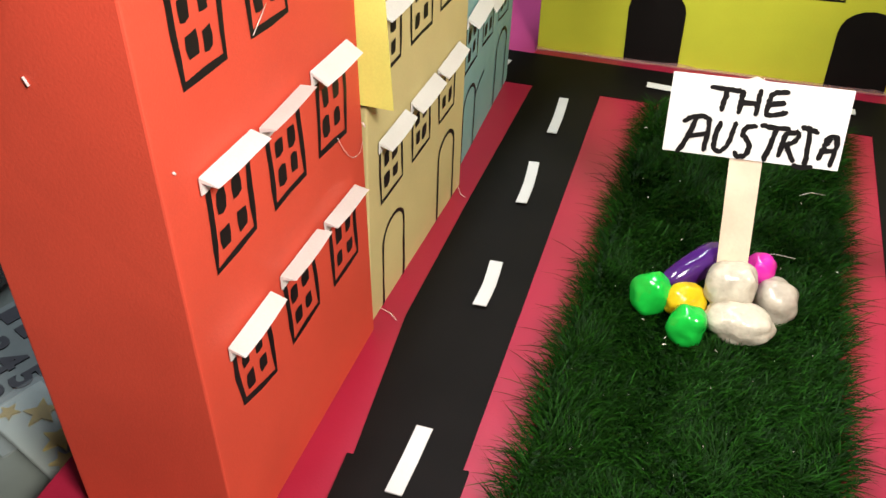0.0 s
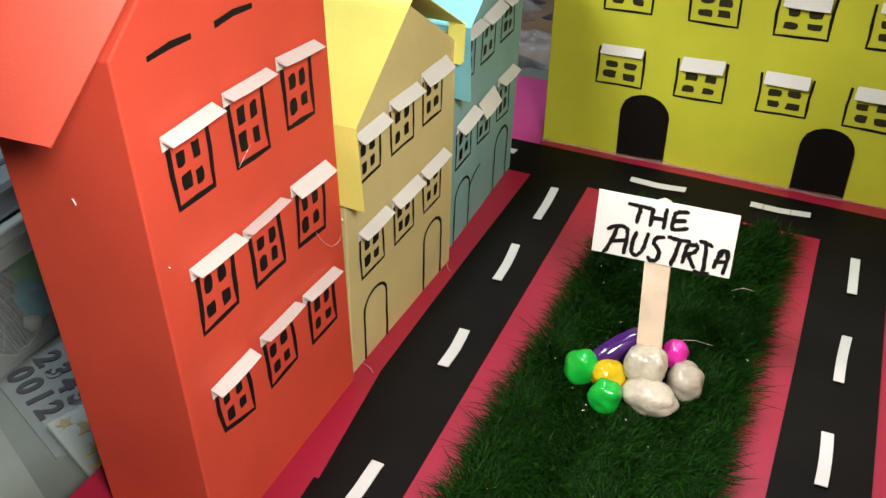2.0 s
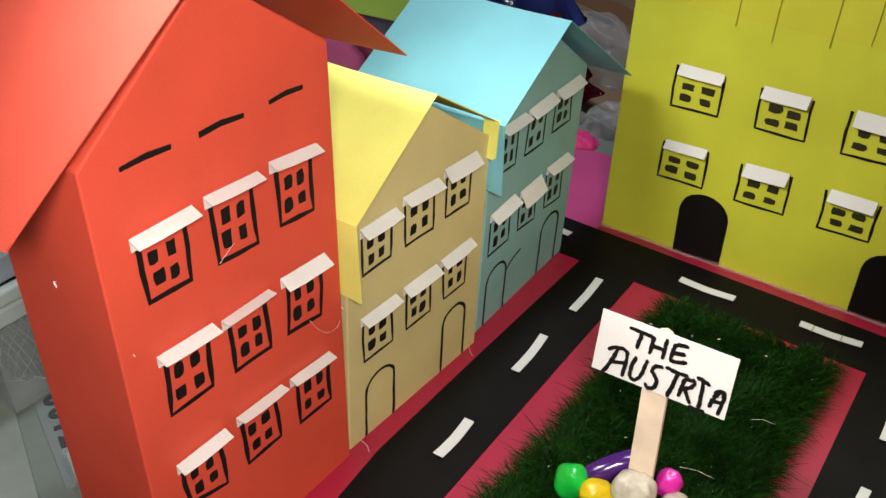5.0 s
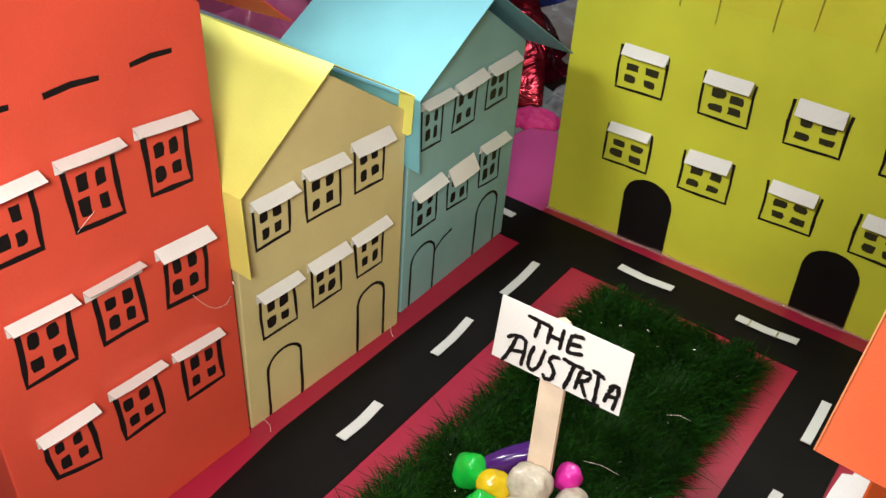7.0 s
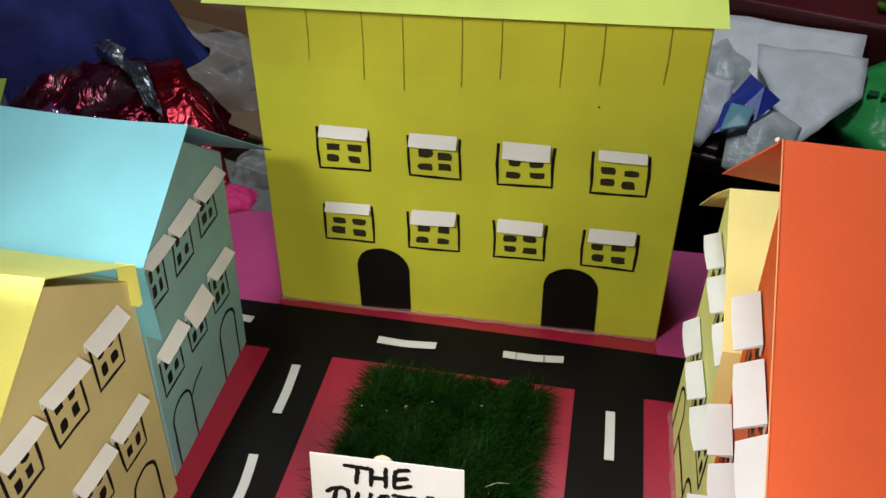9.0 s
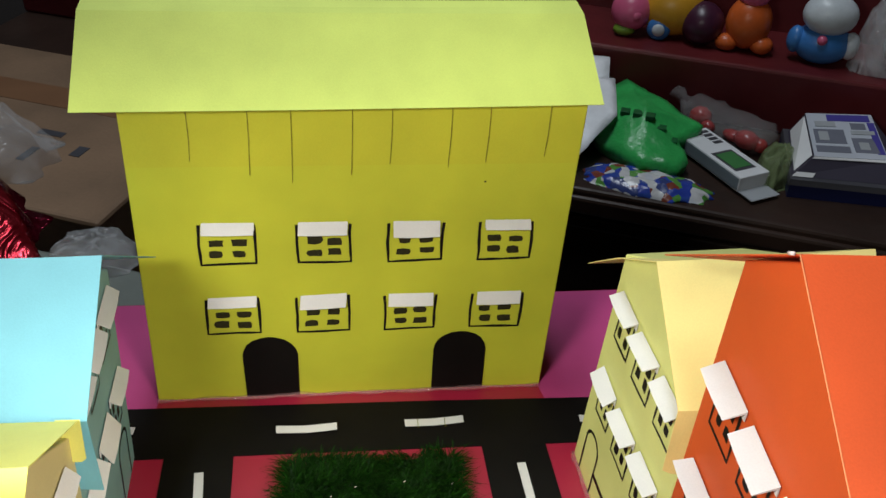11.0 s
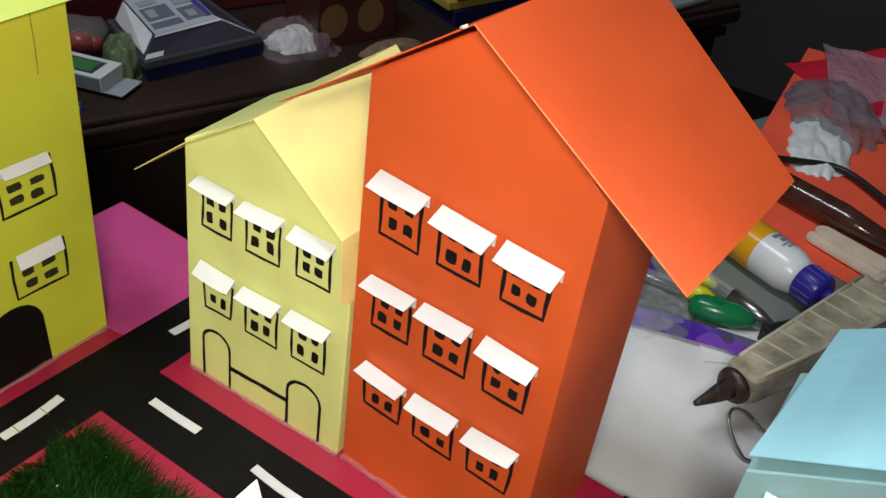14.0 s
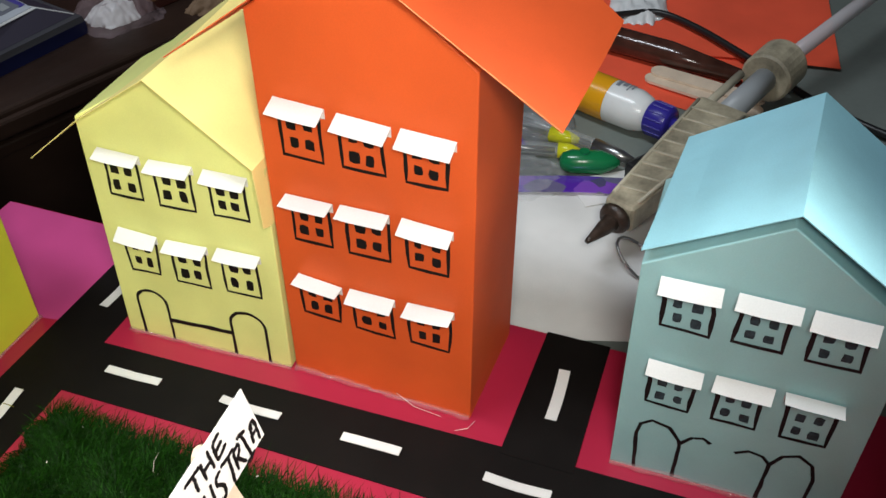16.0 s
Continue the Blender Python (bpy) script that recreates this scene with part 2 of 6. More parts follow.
def folded_roof(house, profile_front, profile_back, material, label="", sag=0.0015, thick=0.0004, steps=8):
    """A sheet folded over the ridge: two rows of points, over the front and over the back, joined."""
    bm = bmesh.new()
    grid = []
    for i in range(steps + 1):
        f = i / steps
        row = []
        for k, (p, q) in enumerate(zip(profile_front, profile_back)):
            v = Vector(p).lerp(Vector(q), f)
            v.z -= sag * math.sin(math.pi * f) * (0.4 + 0.6 * abs(math.sin(k * 1.7)))
            row.append(bm.verts.new(v))
        grid.append(row)
    for a, b in zip(grid, grid[1:]):
        for k in range(len(a) - 1):
            bm.faces.new((a[k], a[k + 1], b[k + 1], b[k]))
    fixed(bm)
    if sum(f.normal.z for f in bm.faces) < 0:
        bmesh.ops.reverse_faces(bm, faces=bm.faces[:])
    bmesh.ops.solidify(bm, geom=bm.faces[:], thickness=thick)
    return part("roof", bm, material, house, label)


def split(pts, times):
    """More points along a bent line, so that a sheet can curl a little."""
    out = []
    for a, b in zip(pts, pts[1:]):
        for k in range(times):
            out.append(Vector(a).lerp(Vector(b), k / times))
    return out + [Vector(pts[-1])]


# ---- the room that closes the place ----
def setting(name, bm, material, label, category):
    return tagged(part(name, bm, material), label, category, kind="structure")


setting("floor", block(-2.2, 2.4, -2.4, 2.0, -0.83, -0.80), FLOOR, "dark floor of the dim room", "floor")
setting("ceiling", block(-2.2, 2.4, -2.4, 2.0, 2.2, 2.24), WALL, "plain ceiling of the dim room", "ceiling")
setting("wall_north", block(-2.2, 2.4, 2.0, 2.1, -0.8, 2.2), WALL, "plain dark wall of the room", "wall")
setting("wall_south", block(-2.2, 2.4, -2.5, -2.4, -0.8, 2.2), WALL, "plain wall of the room", "wall")
setting("wall_west", block(-2.3, -2.2, -2.4, 2.0, -0.8, 2.2), WALL, "plain wall of the room", "wall")
setting("wall_east", block(2.4, 2.5, -2.4, 2.0, -0.8, 2.2), WALL, "plain dark wall of the room", "wall")

# the table, turned like the sideboard behind it
TABLE_Z = -0.02
table = thing("work_table", "large grey table under the paper town, cluttered with craft supplies", "table", place=(0.18, 0.02, TABLE_Z))
table.rotation_euler = (0, 0, radians(-22))
part("tabletop", block(-0.75, 0.95, -1.05, 0.0, -0.03, 0.0, 0.004), TABLE, table)
for lx in (-0.7, 0.9):
    for ly in (-1.0, -0.05):
        part("leg", block(lx - 0.025, lx + 0.025, ly - 0.025, ly + 0.025, -0.78, -0.03, 0.003), DARKWOOD, table)

# ---- the base board with its roads ----
def rounded(x0, x1, y0, y1, r, nw, k=6):
    pts = []
    for cx, cy, a0, r in ((x1 - r, y0 + r, -90, r), (x1 - r, y1 - r, 0, r), (x0 + nw, y1 - nw, 90, nw), (x0 + r, y0 + r, 180, r)):
        for i in range(k + 1):
            a = radians(a0 + 90 * i / k)
            pts.append((cx + r * math.cos(a), cy + r * math.sin(a)))
    return pts


base = thing("base_board", "pink card-covered base board of the paper town, on the table", "board")
bm = bmesh.new()
prism(bm, [(x, y, -0.0195) for x, y in rounded(-0.172, 0.1845, -0.455, 0.085, 0.004, 0.016)], (0, 0, 0.0195))
fixed(bm)
part("board", bm, PINK, base)


def strip(name, pts, material, z0, z1, label=""):
    bm = bmesh.new()
    prism(bm, [(x, y, z0) for x, y in pts], (0, 0, z1 - z0))
    return part(name, fixed(bm), material, base, label)


strip("back_sheet", [(-0.1715, -0.0085), (-0.1060, -0.0085), (-0.1000, 0.0300), (-0.1000, 0.0845), (-0.155, 0.0845), (-0.1690, 0.078), (-0.1715, 0.066)], PINK_SHEET, -0.0005, 0.0002, "lighter magenta pink paper behind the long building")
strip("back_sheet", [(0.1080, -0.0150), (0.1840, -0.0150), (0.1840, 0.0845), (0.0900, 0.0845), (0.1020, 0.0200)], PINK_SHEET, -0.0005, 0.0002, "lighter magenta pink paper behind the long building")
strip("road", [(-0.136, -0.0420), (0.176, -0.0465), (0.176, -0.0140), (0.04, -0.0095), (-0.136, -0.0055)], ROAD, 0.0, 0.0004, "strip of black paper")
strip("road", [(-0.0963, -0.0410), (-0.0967, -0.150), (-0.0962, -0.230), (-0.0888, -0.297), (-0.0550, -0.297), (-0.0615, -0.0425)], ROAD, 0.0, 0.0007, "strip of black paper")
strip("road", [(-0.0910, -0.295), (-0.0880, -0.340), (-0.0860, -0.452), (-0.0490, -0.452), (-0.0532, -0.290)], ROAD, 0.0, 0.0010, "strip of black paper")
strip("road", [(0.0670, -0.0445), (0.0690, -0.15), (0.0710, -0.452), (0.1090, -0.452), (0.1068, -0.262), (0.1040, -0.15), (0.1010, -0.0445)], ROAD, 0.0, 0.0007, "strip of black paper")
strip("road", [(0.103, -0.2624), (0.1850, -0.2630), (0.1850, -0.2963), (0.103, -0.2972)], ROAD, 0.0, 0.0010, "strip of black paper")


def dash(x0, y0, x1, y1, width=0.0062, rng=random.Random(5)):
    """A lane mark: a strip of white paper between two places."""
    a, b = Vector((x0, y0, 0)), Vector((x1, y1, 0))
    d = (b - a).normalized()
    s = Vector((-d.y, d.x, 0)) * width / 2
    bm = bmesh.new()
    lift = rng.uniform(0.0001, 0.0003)
    p = [a - s, a + s]
    rows = []
    bend = rng.uniform(-0.0006, 0.0006)
    for i in range(5):
        f = i / 4
        c = a.lerp(b, f) + s.normalized() * bend * math.sin(math.pi * f)
        z = 0.0016 + lift + 0.0003 * math.cos(2 * math.pi * f) 
        rows.append([bm.verts.new((*(c + e * s).to_2d(), z - h)) for e, h in ((1, 0), (-1, 0), (-1, 0.0004), (1, 0.0004))])
    for q, r in zip(rows, rows[1:]):
        for k in range(4):
            bm.faces.new((q[k], q[(k + 1) % 4], r[(k + 1) % 4], r[k]))
    bm.faces.new(rows[0])
    bm.faces.new(rows[-1][::-1])
    return part("lane_mark", fixed(bm), WHITE, base)


dash(-0.0775, -0.0546, -0.0756, -0.0893, 0.0046)
dash(-0.0770, -0.1168, -0.0744, -0.1493, 0.0046)
dash(-0.0732, -0.1910, -0.0720, -0.2175, 0.0051)
dash(-0.0714, -0.2786, -0.0717, -0.3055, 0.0054)
dash(-0.0700, -0.345, -0.0700, -0.376, 0.0054)
dash(-0.0405, -0.0275, -0.0085, -0.0271, 0.0050)
dash(0.0277, -0.0272, 0.0595, -0.0260, 0.0049)
dash(0.0855, -0.0592, 0.0866, -0.0901, 0.0045)
dash(0.0878, -0.1243, 0.0875, -0.1570, 0.0044)
dash(0.0868, -0.1900, 0.0876, -0.2194, 0.0048)
dash(0.0880, -0.2600, 0.0880, -0.2910, 0.0048)
dash(0.1286, -0.2797, 0.1610, -0.2783, 0.0056)
dash(0.123, -0.0300, 0.150, -0.0305, 0.0050)
dash(-0.133, -0.0215, -0.114, -0.0235, 0.0050)

# ---- the houses ----
def windows_row(face, house, rng, spec, stroke, out, squash=(0.24, 0.23), at=(0.27, 0.62), pane_ink=INK):
    """Windows in millimetres on the front: foot u, z, u, z; head u, u; awning fold u, z, u, z and its drop."""
    for row in spec:
        a, b, c, d, e, g, u0, z0, u1, z1, drop = (v * 0.001 for v in row)
        drawn_window(face, house, (a, b, c, d), (e, z0 - 0.0015, g, z1 - 0.0015), stroke, rng, squash=squash, at=at, pane_ink=pane_ink)
        awning(face, house, u0, z0, u1, z1, drop, out, rng)


# red house with three floors, on the west side
rng = random.Random(11)
red = thing("paper_house", "tall red paper house with drawn windows and white awnings", "paper house", "paper houses")
F = Face((-0.1040, -0.3375), (-0.1045, -0.2395), lean=0.015)
box_body(F, red, 0.049, [(0.0, 0.1890), (0.050, 0.2290), (F.length, 0.1950)], RED, 0.2)
windows_row(F, red, rng, (
    (13.8, 138.6, 29.7, 137.9, 12.9, 30.5, 10.7, 163.2, 33.9, 163.4, 1.9),
    (41.6, 137.6, 58.7, 136.4, 41.0, 58.2, 38.5, 163.9, 61.3, 162.7, 1.3),
    (69.7, 137.4, 85.8, 136.2, 69.5, 85.8, 66.3, 163.7, 88.9, 161.4, 1.6)), 0.0021, 0.0055)
windows_row(F, red, rng, (
    (13.3, 92.2, 31.3, 92.2, 14.8, 32.2, 11.8, 118.7, 34.7, 117.7, 1.6),
    (42.0, 90.9, 59.1, 90.7, 41.6, 58.0, 38.3, 116.0, 60.4, 116.1, -0.4),
    (68.2, 90.7, 85.8, 88.6, 70.5, 87.2, 66.3, 116.9, 89.3, 115.6, 3.5)), 0.0021, 0.0055)
windows_row(F, red, rng, (
    (14.2, 48.6, 30.7, 44.2, 12.8, 29.6, 10.7, 70.9, 33.0, 70.8, 1.4),
    (41.7, 44.6, 58.9, 45.3, 40.4, 57.4, 38.4, 71.3, 61.4, 70.7, 0.1),
    (70.1, 43.4, 87.8, 43.0, 70.2, 87.9, 65.9, 70.0, 88.5, 68.5, 0.6)), 0.0021, 0.0055)
for u0, u1, z in ((0.0127, 0.0305, 0.1847), (0.0406, 0.0585, 0.1838), (0.0694, 0.0851, 0.1834)):
    bm = bmesh.new()
    ribbon(bm, F, [(u0, z), ((u0 + u1) / 2, z + 0.0004), (u1, z - 0.0004)], 0.0019, rng=rng)
    part("drawn_line", fixed(bm), INK, red)
front = split([(-0.1000, -0.3615, 0.1780), (-0.0965, -0.2760, 0.2430), (-0.0895, -0.2125, 0.1840)], 4)
back = split([(-0.2050, -0.3615, 0.1760), (-0.2050, -0.2760, 0.2410), (-0.2050, -0.2105, 0.1800)], 4)
folded_roof(red, front, back, RED_ROOF, "folded sheet of light red paper")

# tan house with the lemon roof
rng = random.Random(12)
tan = thing("paper_house", "tan paper house with lemon yellow roof and drawn windows", "paper house", "paper houses")
F = Face((-0.1066, -0.2370), (-0.1042, -0.1415), lean=0.045)
box_body(F, tan, 0.055, [(0.0, 0.1190), (0.047, 0.1555), (F.length, 0.1210)], TAN, 0.115)
windows_row(F, tan, rng, (
    (9.5, 93.0, 26.7, 93.6, 8.7, 26.8, 7.6, 116.4, 29.3, 116.4, 3.0),
    (36.3, 93.3, 55.1, 92.8, 35.0, 54.3, 33.5, 118.9, 56.8, 117.6, 3.2),
    (63.7, 93.9, 81.0, 93.3, 63.1, 81.3, 60.7, 119.6, 84.1, 118.9, 5.0)), 0.0016, 0.0055)
windows_row(F, tan, rng, (
    (9.9, 46.6, 28.6, 46.6, 9.3, 26.5, 7.3, 72.2, 30.0, 72.3, 2.4),
    (38.2, 46.6, 55.4, 46.7, 37.7, 53.9, 34.9, 72.3, 58.1, 72.4, 3.3),
    (65.7, 47.2, 82.0, 47.4, 63.4, 82.8, 61.1, 72.1, 84.1, 73.1, 2.6)), 0.0016, 0.0055)
arch(F, tan, 0.0108, 0.0300, 0.0350, 0.0017, rng)
arch(F, tan, 0.0662, 0.0842, 0.0372, 0.0017, rng)
front = split([(-0.0930, -0.2392, 0.0900), (-0.0940, -0.2388, 0.1250), (-0.0922, -0.1910, 0.1607), (-0.0945, -0.1430, 0.1300)], 3)
back = split([(-0.1500, -0.2385, 0.0920), (-0.1830, -0.2385, 0.1250), (-0.1830, -0.1900, 0.1600), (-0.1830, -0.1400, 0.1300)], 3)
folded_roof(tan, front, back, LEMON, "folded sheet of lemon yellow paper", sag=0.0008)
bm = bmesh.new()
prism(bm, [(-0.0938, -0.1429, 0.1300), (-0.1020, -0.1427, 0.1300), (-0.1025, -0.1438, 0.1135), (-0.1015, -0.1441, 0.1112), (-0.0962, -0.1441, 0.1108), (-0.0945, -0.1440, 0.1123)], (0, 0.0004, 0))
part("roof_flap", fixed(bm), LEMON, tan, "short folded flap under the eave")

# grey-blue house on the north-west corner
rng = random.Random(13)
blue = thing("paper_house", "grey-blue paper house with sky blue roof and drawn windows", "paper house", "paper houses")
F = Face((-0.1083, -0.1345), (-0.1113, -0.0400), lean=0.05)
box_body(F, blue, 0.055, [(0.0, 0.1180), (0.047, 0.1530), (F.length, 0.1190)], TEAL, 0.11)
windows_row(F, blue, rng, (
    (9.2, 92.5, 24.2, 91.4, 7.7, 24.0, 5.8, 118.4, 28.5, 117.8, 2.0),
    (33.1, 92.0, 51.9, 91.3, 34.4, 52.6, 32.0, 117.5, 55.1, 118.4, 3.3),
    (61.1, 93.0, 81.1, 92.5, 62.2, 79.0, 59.5, 117.3, 84.9, 117.3, 3.6)), 0.0015, 0.0060)
windows_row(F, blue, rng, (
    (5.4, 46.4, 25.1, 46.1, 5.3, 24.8, 3.7, 72.1, 26.6, 73.5, 3.4),
    (34.6, 46.7, 52.6, 44.8, 34.1, 51.4, 32.6, 71.3, 54.3, 71.9, 7.6),
    (63.0, 46.1, 81.7, 44.0, 60.9, 80.7, 59.8, 72.8, 83.6, 72.1, 2.5)), 0.0015, 0.0060)
arch(F, blue, 0.0066, 0.0264, 0.0352, 0.0017, rng)
arch(F, blue, 0.0640, 0.0840, 0.0370, 0.0017, rng)
bm = bmesh.new()
ribbon(bm, F, [(0.0262, 0.0245), (0.0290, 0.0275), (0.0335, 0.0300), (0.0409, 0.0315)], 0.0013, rng=rng)
part("drawn_line", fixed(bm), INK, blue)
front = split([(-0.0925, -0.1405, 0.0915), (-0.0925, -0.1405, 0.1270), (-0.0920, -0.0875, 0.1595), (-0.0888, -0.0200, 0.1106)], 3)
back = split([(-0.1300, -0.1375, 0.0950), (-0.1800, -0.1400, 0.1270), (-0.1770, -0.0865, 0.1610), (-0.1780, -0.0190, 0.1110)], 3)
folded_roof(blue, front, back, SKY, "folded sheet of sky blue paper")

# long lime green building on the north side
rng = random.Random(14)
lime = thing("paper_house", "wide lime green paper building with two black doors and pale roof", "paper house", "paper houses")
F = Face((-0.1050, 0.0), (0.1064, 0.0))
bm = bmesh.new()
prism(bm, [F.at(u, z) for u, z in ((0.0, 0.0), (0.0050, 0.1775), (F.length + 0.0055, 0.1775), (F.length, 0.0))], -F.n * 0.07)
fixed(bm)
bmesh.ops.bevel(bm, geom=bm.edges[:], offset=0.0006, segments=2, affect="EDGES", profile=0.5)
part("wall", bm, LIME, lime)
windows_row(F, lime, rng, (
    (32.6, 90.5, 59.4, 91.1, 33.4, 59.6, 34.9, 115.7, 59.8, 115.3, 5.5),
    (80.1, 90.8, 105.9, 90.4, 80.0, 106.0, 80.9, 114.9, 104.8, 114.8, 6.2),
    (124.8, 89.6, 151.4, 90.3, 124.8, 152.1, 127.1, 114.3, 150.2, 113.9, 8.0),
    (170.4, 89.4, 196.9, 89.8, 170.2, 196.6, 172.8, 113.8, 195.6, 113.4, 4.3)), 0.0015, 0.0034, (0.27, 0.19), (0.26, 0.56), INK_DRY)
windows_row(F, lime, rng, (
    (31.3, 46.1, 58.3, 46.3, 32.4, 58.4, 33.5, 70.2, 57.9, 70.7, 4.8),
    (77.3, 45.6, 104.4, 45.9, 77.6, 104.4, 80.0, 69.9, 103.5, 70.8, 7.2),
    (123.1, 44.9, 149.2, 45.6, 122.9, 150.1, 125.1, 69.4, 148.4, 69.2, 6.4),
    (168.5, 45.4, 195.0, 44.5, 169.2, 195.8, 171.6, 68.8, 194.7, 68.7, 6.5)), 0.0015, 0.0034, (0.27, 0.19), (0.26, 0.56), INK_DRY)
arch(F, lime, 0.0475, 0.0765, 0.0428, 0.001, rng, True)
arch(F, lime, 0.1495, 0.1782, 0.0420, 0.001, rng, True)
LIME2 = surface("lime_band_paper", (0.50, 0.485, 0.033), **PAPER)
bm = bmesh.new()
prism(bm, [F.at(u, z, 0.0001) for u, z in ((0.0044, 0.1465), (0.2150, 0.1450), (0.2164, 0.1765), (0.0050, 0.1765))], F.n * 0.00008)
part("paper_band", fixed(bm), LIME2, lime, "glued band of lime paper under the eave")
for u, low in ((0.0345, 0.1495), (0.0611, 0.1417), (0.0804, 0.1373), (0.1080, 0.1408), (0.1261, 0.1465), (0.1536, 0.1442), (0.1714, 0.1464), (0.1995, 0.1490)):
    bm = bmesh.new()
    ribbon(bm, F, [(u, 0.176), (u - 0.0002, 0.160), (u - 0.0010, low)], 0.0004, n=0.0006, rng=rng)
    part("drawn_line", fixed(bm), PENCIL, lime)
bm = bmesh.new()
blob(bm, F, 0.1712, 0.1356, 0.0010, 0.0010, rng=rng)
part("ink_dot", bm, INK, lime)
front = split([(-0.118, -0.0080, 0.1785), (-0.117, 0.0300, 0.2095), (-0.116, 0.0390, 0.2125), (-0.117, 0.0480, 0.2095), (-0.118, 0.0800, 0.1800)], 2)
back = split([(0.1176, -0.0052, 0.1783), (0.1125, 0.0300, 0.2080), (0.1105, 0.0390, 0.2110), (0.1125, 0.0480, 0.2080), (0.1165, 0.0800, 0.1800)], 2)
folded_roof(lime, front, back, LIME_ROOF, "folded sheet of pale lime paper", sag=0.001)

# pale yellow house on the east side
rng = random.Random(15)
pale = thing("paper_house", "pale yellow paper house with cream roof and two drawn doors", "paper house", "paper houses")
F = Face((0.1150, -0.0528), (0.1185, -0.1470), lean=-0.055)
box_body(F, pale, 0.055, [(0.0016, 0.1290), (0.044, 0.1550), (F.length, 0.1190)], PALE, 0.13)
windows_row(F, pale, rng, (
    (11.1, 89.7, 28.6, 89.5, 12.0, 28.8, 10.3, 115.3, 32.0, 114.2, 2.5),
    (37.2, 88.5, 56.2, 89.0, 37.6, 56.8, 36.7, 113.8, 59.0, 114.3, 3.1),
    (65.6, 89.4, 83.5, 89.6, 65.1, 83.2, 64.4, 114.3, 86.0, 113.8, 3.4)), 0.0015, 0.0070)
windows_row(F, pale, rng, (
    (11.9, 44.1, 27.8, 44.4, 11.1, 29.4, 10.1, 70.4, 31.1, 68.8, 4.1),
    (37.2, 43.0, 55.8, 42.9, 38.0, 56.5, 36.2, 68.6, 58.4, 69.1, 2.9),
    (64.9, 43.9, 83.4, 43.8, 64.8, 82.7, 63.9, 70.4, 86.4, 70.4, 2.7)), 0.0015, 0.0070)
arch(F, pale, 0.0100, 0.0272, 0.0315, 0.0017, rng)
arch(F, pale, 0.0634, 0.0827, 0.0312, 0.0017, rng)
bm = bmesh.new()
ribbon(bm, F, [(0.0272, 0.0140), (0.045, 0.0148), (0.0638, 0.0152)], 0.0027, rng=rng)
part("drawn_line", fixed(bm), INK, pale)
front = split([(0.1145, -0.0277, 0.1054), (0.1165, -0.0600, 0.1315), (0.1160, -0.1023, 0.1600), (0.1172, -0.1464, 0.1240), (0.1165, -0.1475, 0.0935)], 3)
back = split([(0.2000, -0.0277, 0.1054), (0.2000, -0.0600, 0.1315), (0.2050, -0.1010, 0.1620), (0.2000, -0.1464, 0.1250), (0.1250, -0.1480, 0.0910)], 3)
folded_roof(pale, front, back, CREAM, "folded sheet of cream paper", sag=0.0008)

# orange house with three floors
rng = random.Random(16)
orange = thing("paper_house", "tall orange paper house with three rows of bright white awnings", "paper house", "paper houses")
F = Face((0.1200, -0.1490), (0.1180, -0.2430), lean=-0.02, shear=0.010)
box_body(F, orange, 0.060, [(0.0, 0.1955), (0.0440, 0.2262), (F.length, 0.1860)], ORANGE, 0.195)
windows_row(F, orange, rng, (
    (9.9, 132.8, 28.1, 132.0, 9.7, 27.6, 8.3, 160.0, 31.0, 158.7, 4.2),
    (36.9, 132.7, 55.8, 132.7, 36.5, 54.6, 36.3, 158.3, 59.3, 156.7, 4.2),
    (64.9, 132.5, 82.3, 132.6, 63.5, 82.0, 63.3, 157.3, 86.2, 156.2, 4.9)), 0.0017, 0.0080)
windows_row(F, orange, rng, (
    (10.0, 87.4, 28.4, 87.6, 9.9, 27.6, 8.1, 112.2, 30.6, 112.4, 1.7),
    (36.6, 87.3, 56.0, 87.8, 36.8, 55.9, 34.2, 113.2, 56.8, 113.6, 2.2),
    (64.8, 87.7, 82.7, 87.7, 63.6, 82.6, 62.4, 114.0, 85.2, 112.7, 3.7)), 0.0017, 0.0080)
windows_row(F, orange, rng, (
    (9.7, 43.0, 28.7, 42.2, 9.0, 28.2, 9.3, 67.2, 31.3, 65.1, 1.0),
    (36.9, 41.6, 56.4, 41.3, 35.3, 54.9, 35.2, 65.9, 57.5, 66.1, 2.9),
    (64.5, 42.1, 83.1, 41.8, 63.9, 83.4, 63.6, 66.8, 85.8, 68.0, 2.7)), 0.0017, 0.0080)
front = split([(0.1105, -0.1206, 0.1765), (0.1127, -0.1961, 0.2301), (0.1116, -0.2783, 0.1748)], 4)
back = split([(0.2040, -0.1206, 0.1660), (0.2060, -0.2025, 0.2310), (0.1980, -0.2812, 0.1750)], 4)
folded_roof(orange, front, back, ORANGE_ROOF, "folded sheet of orange paper", sag=0.001)

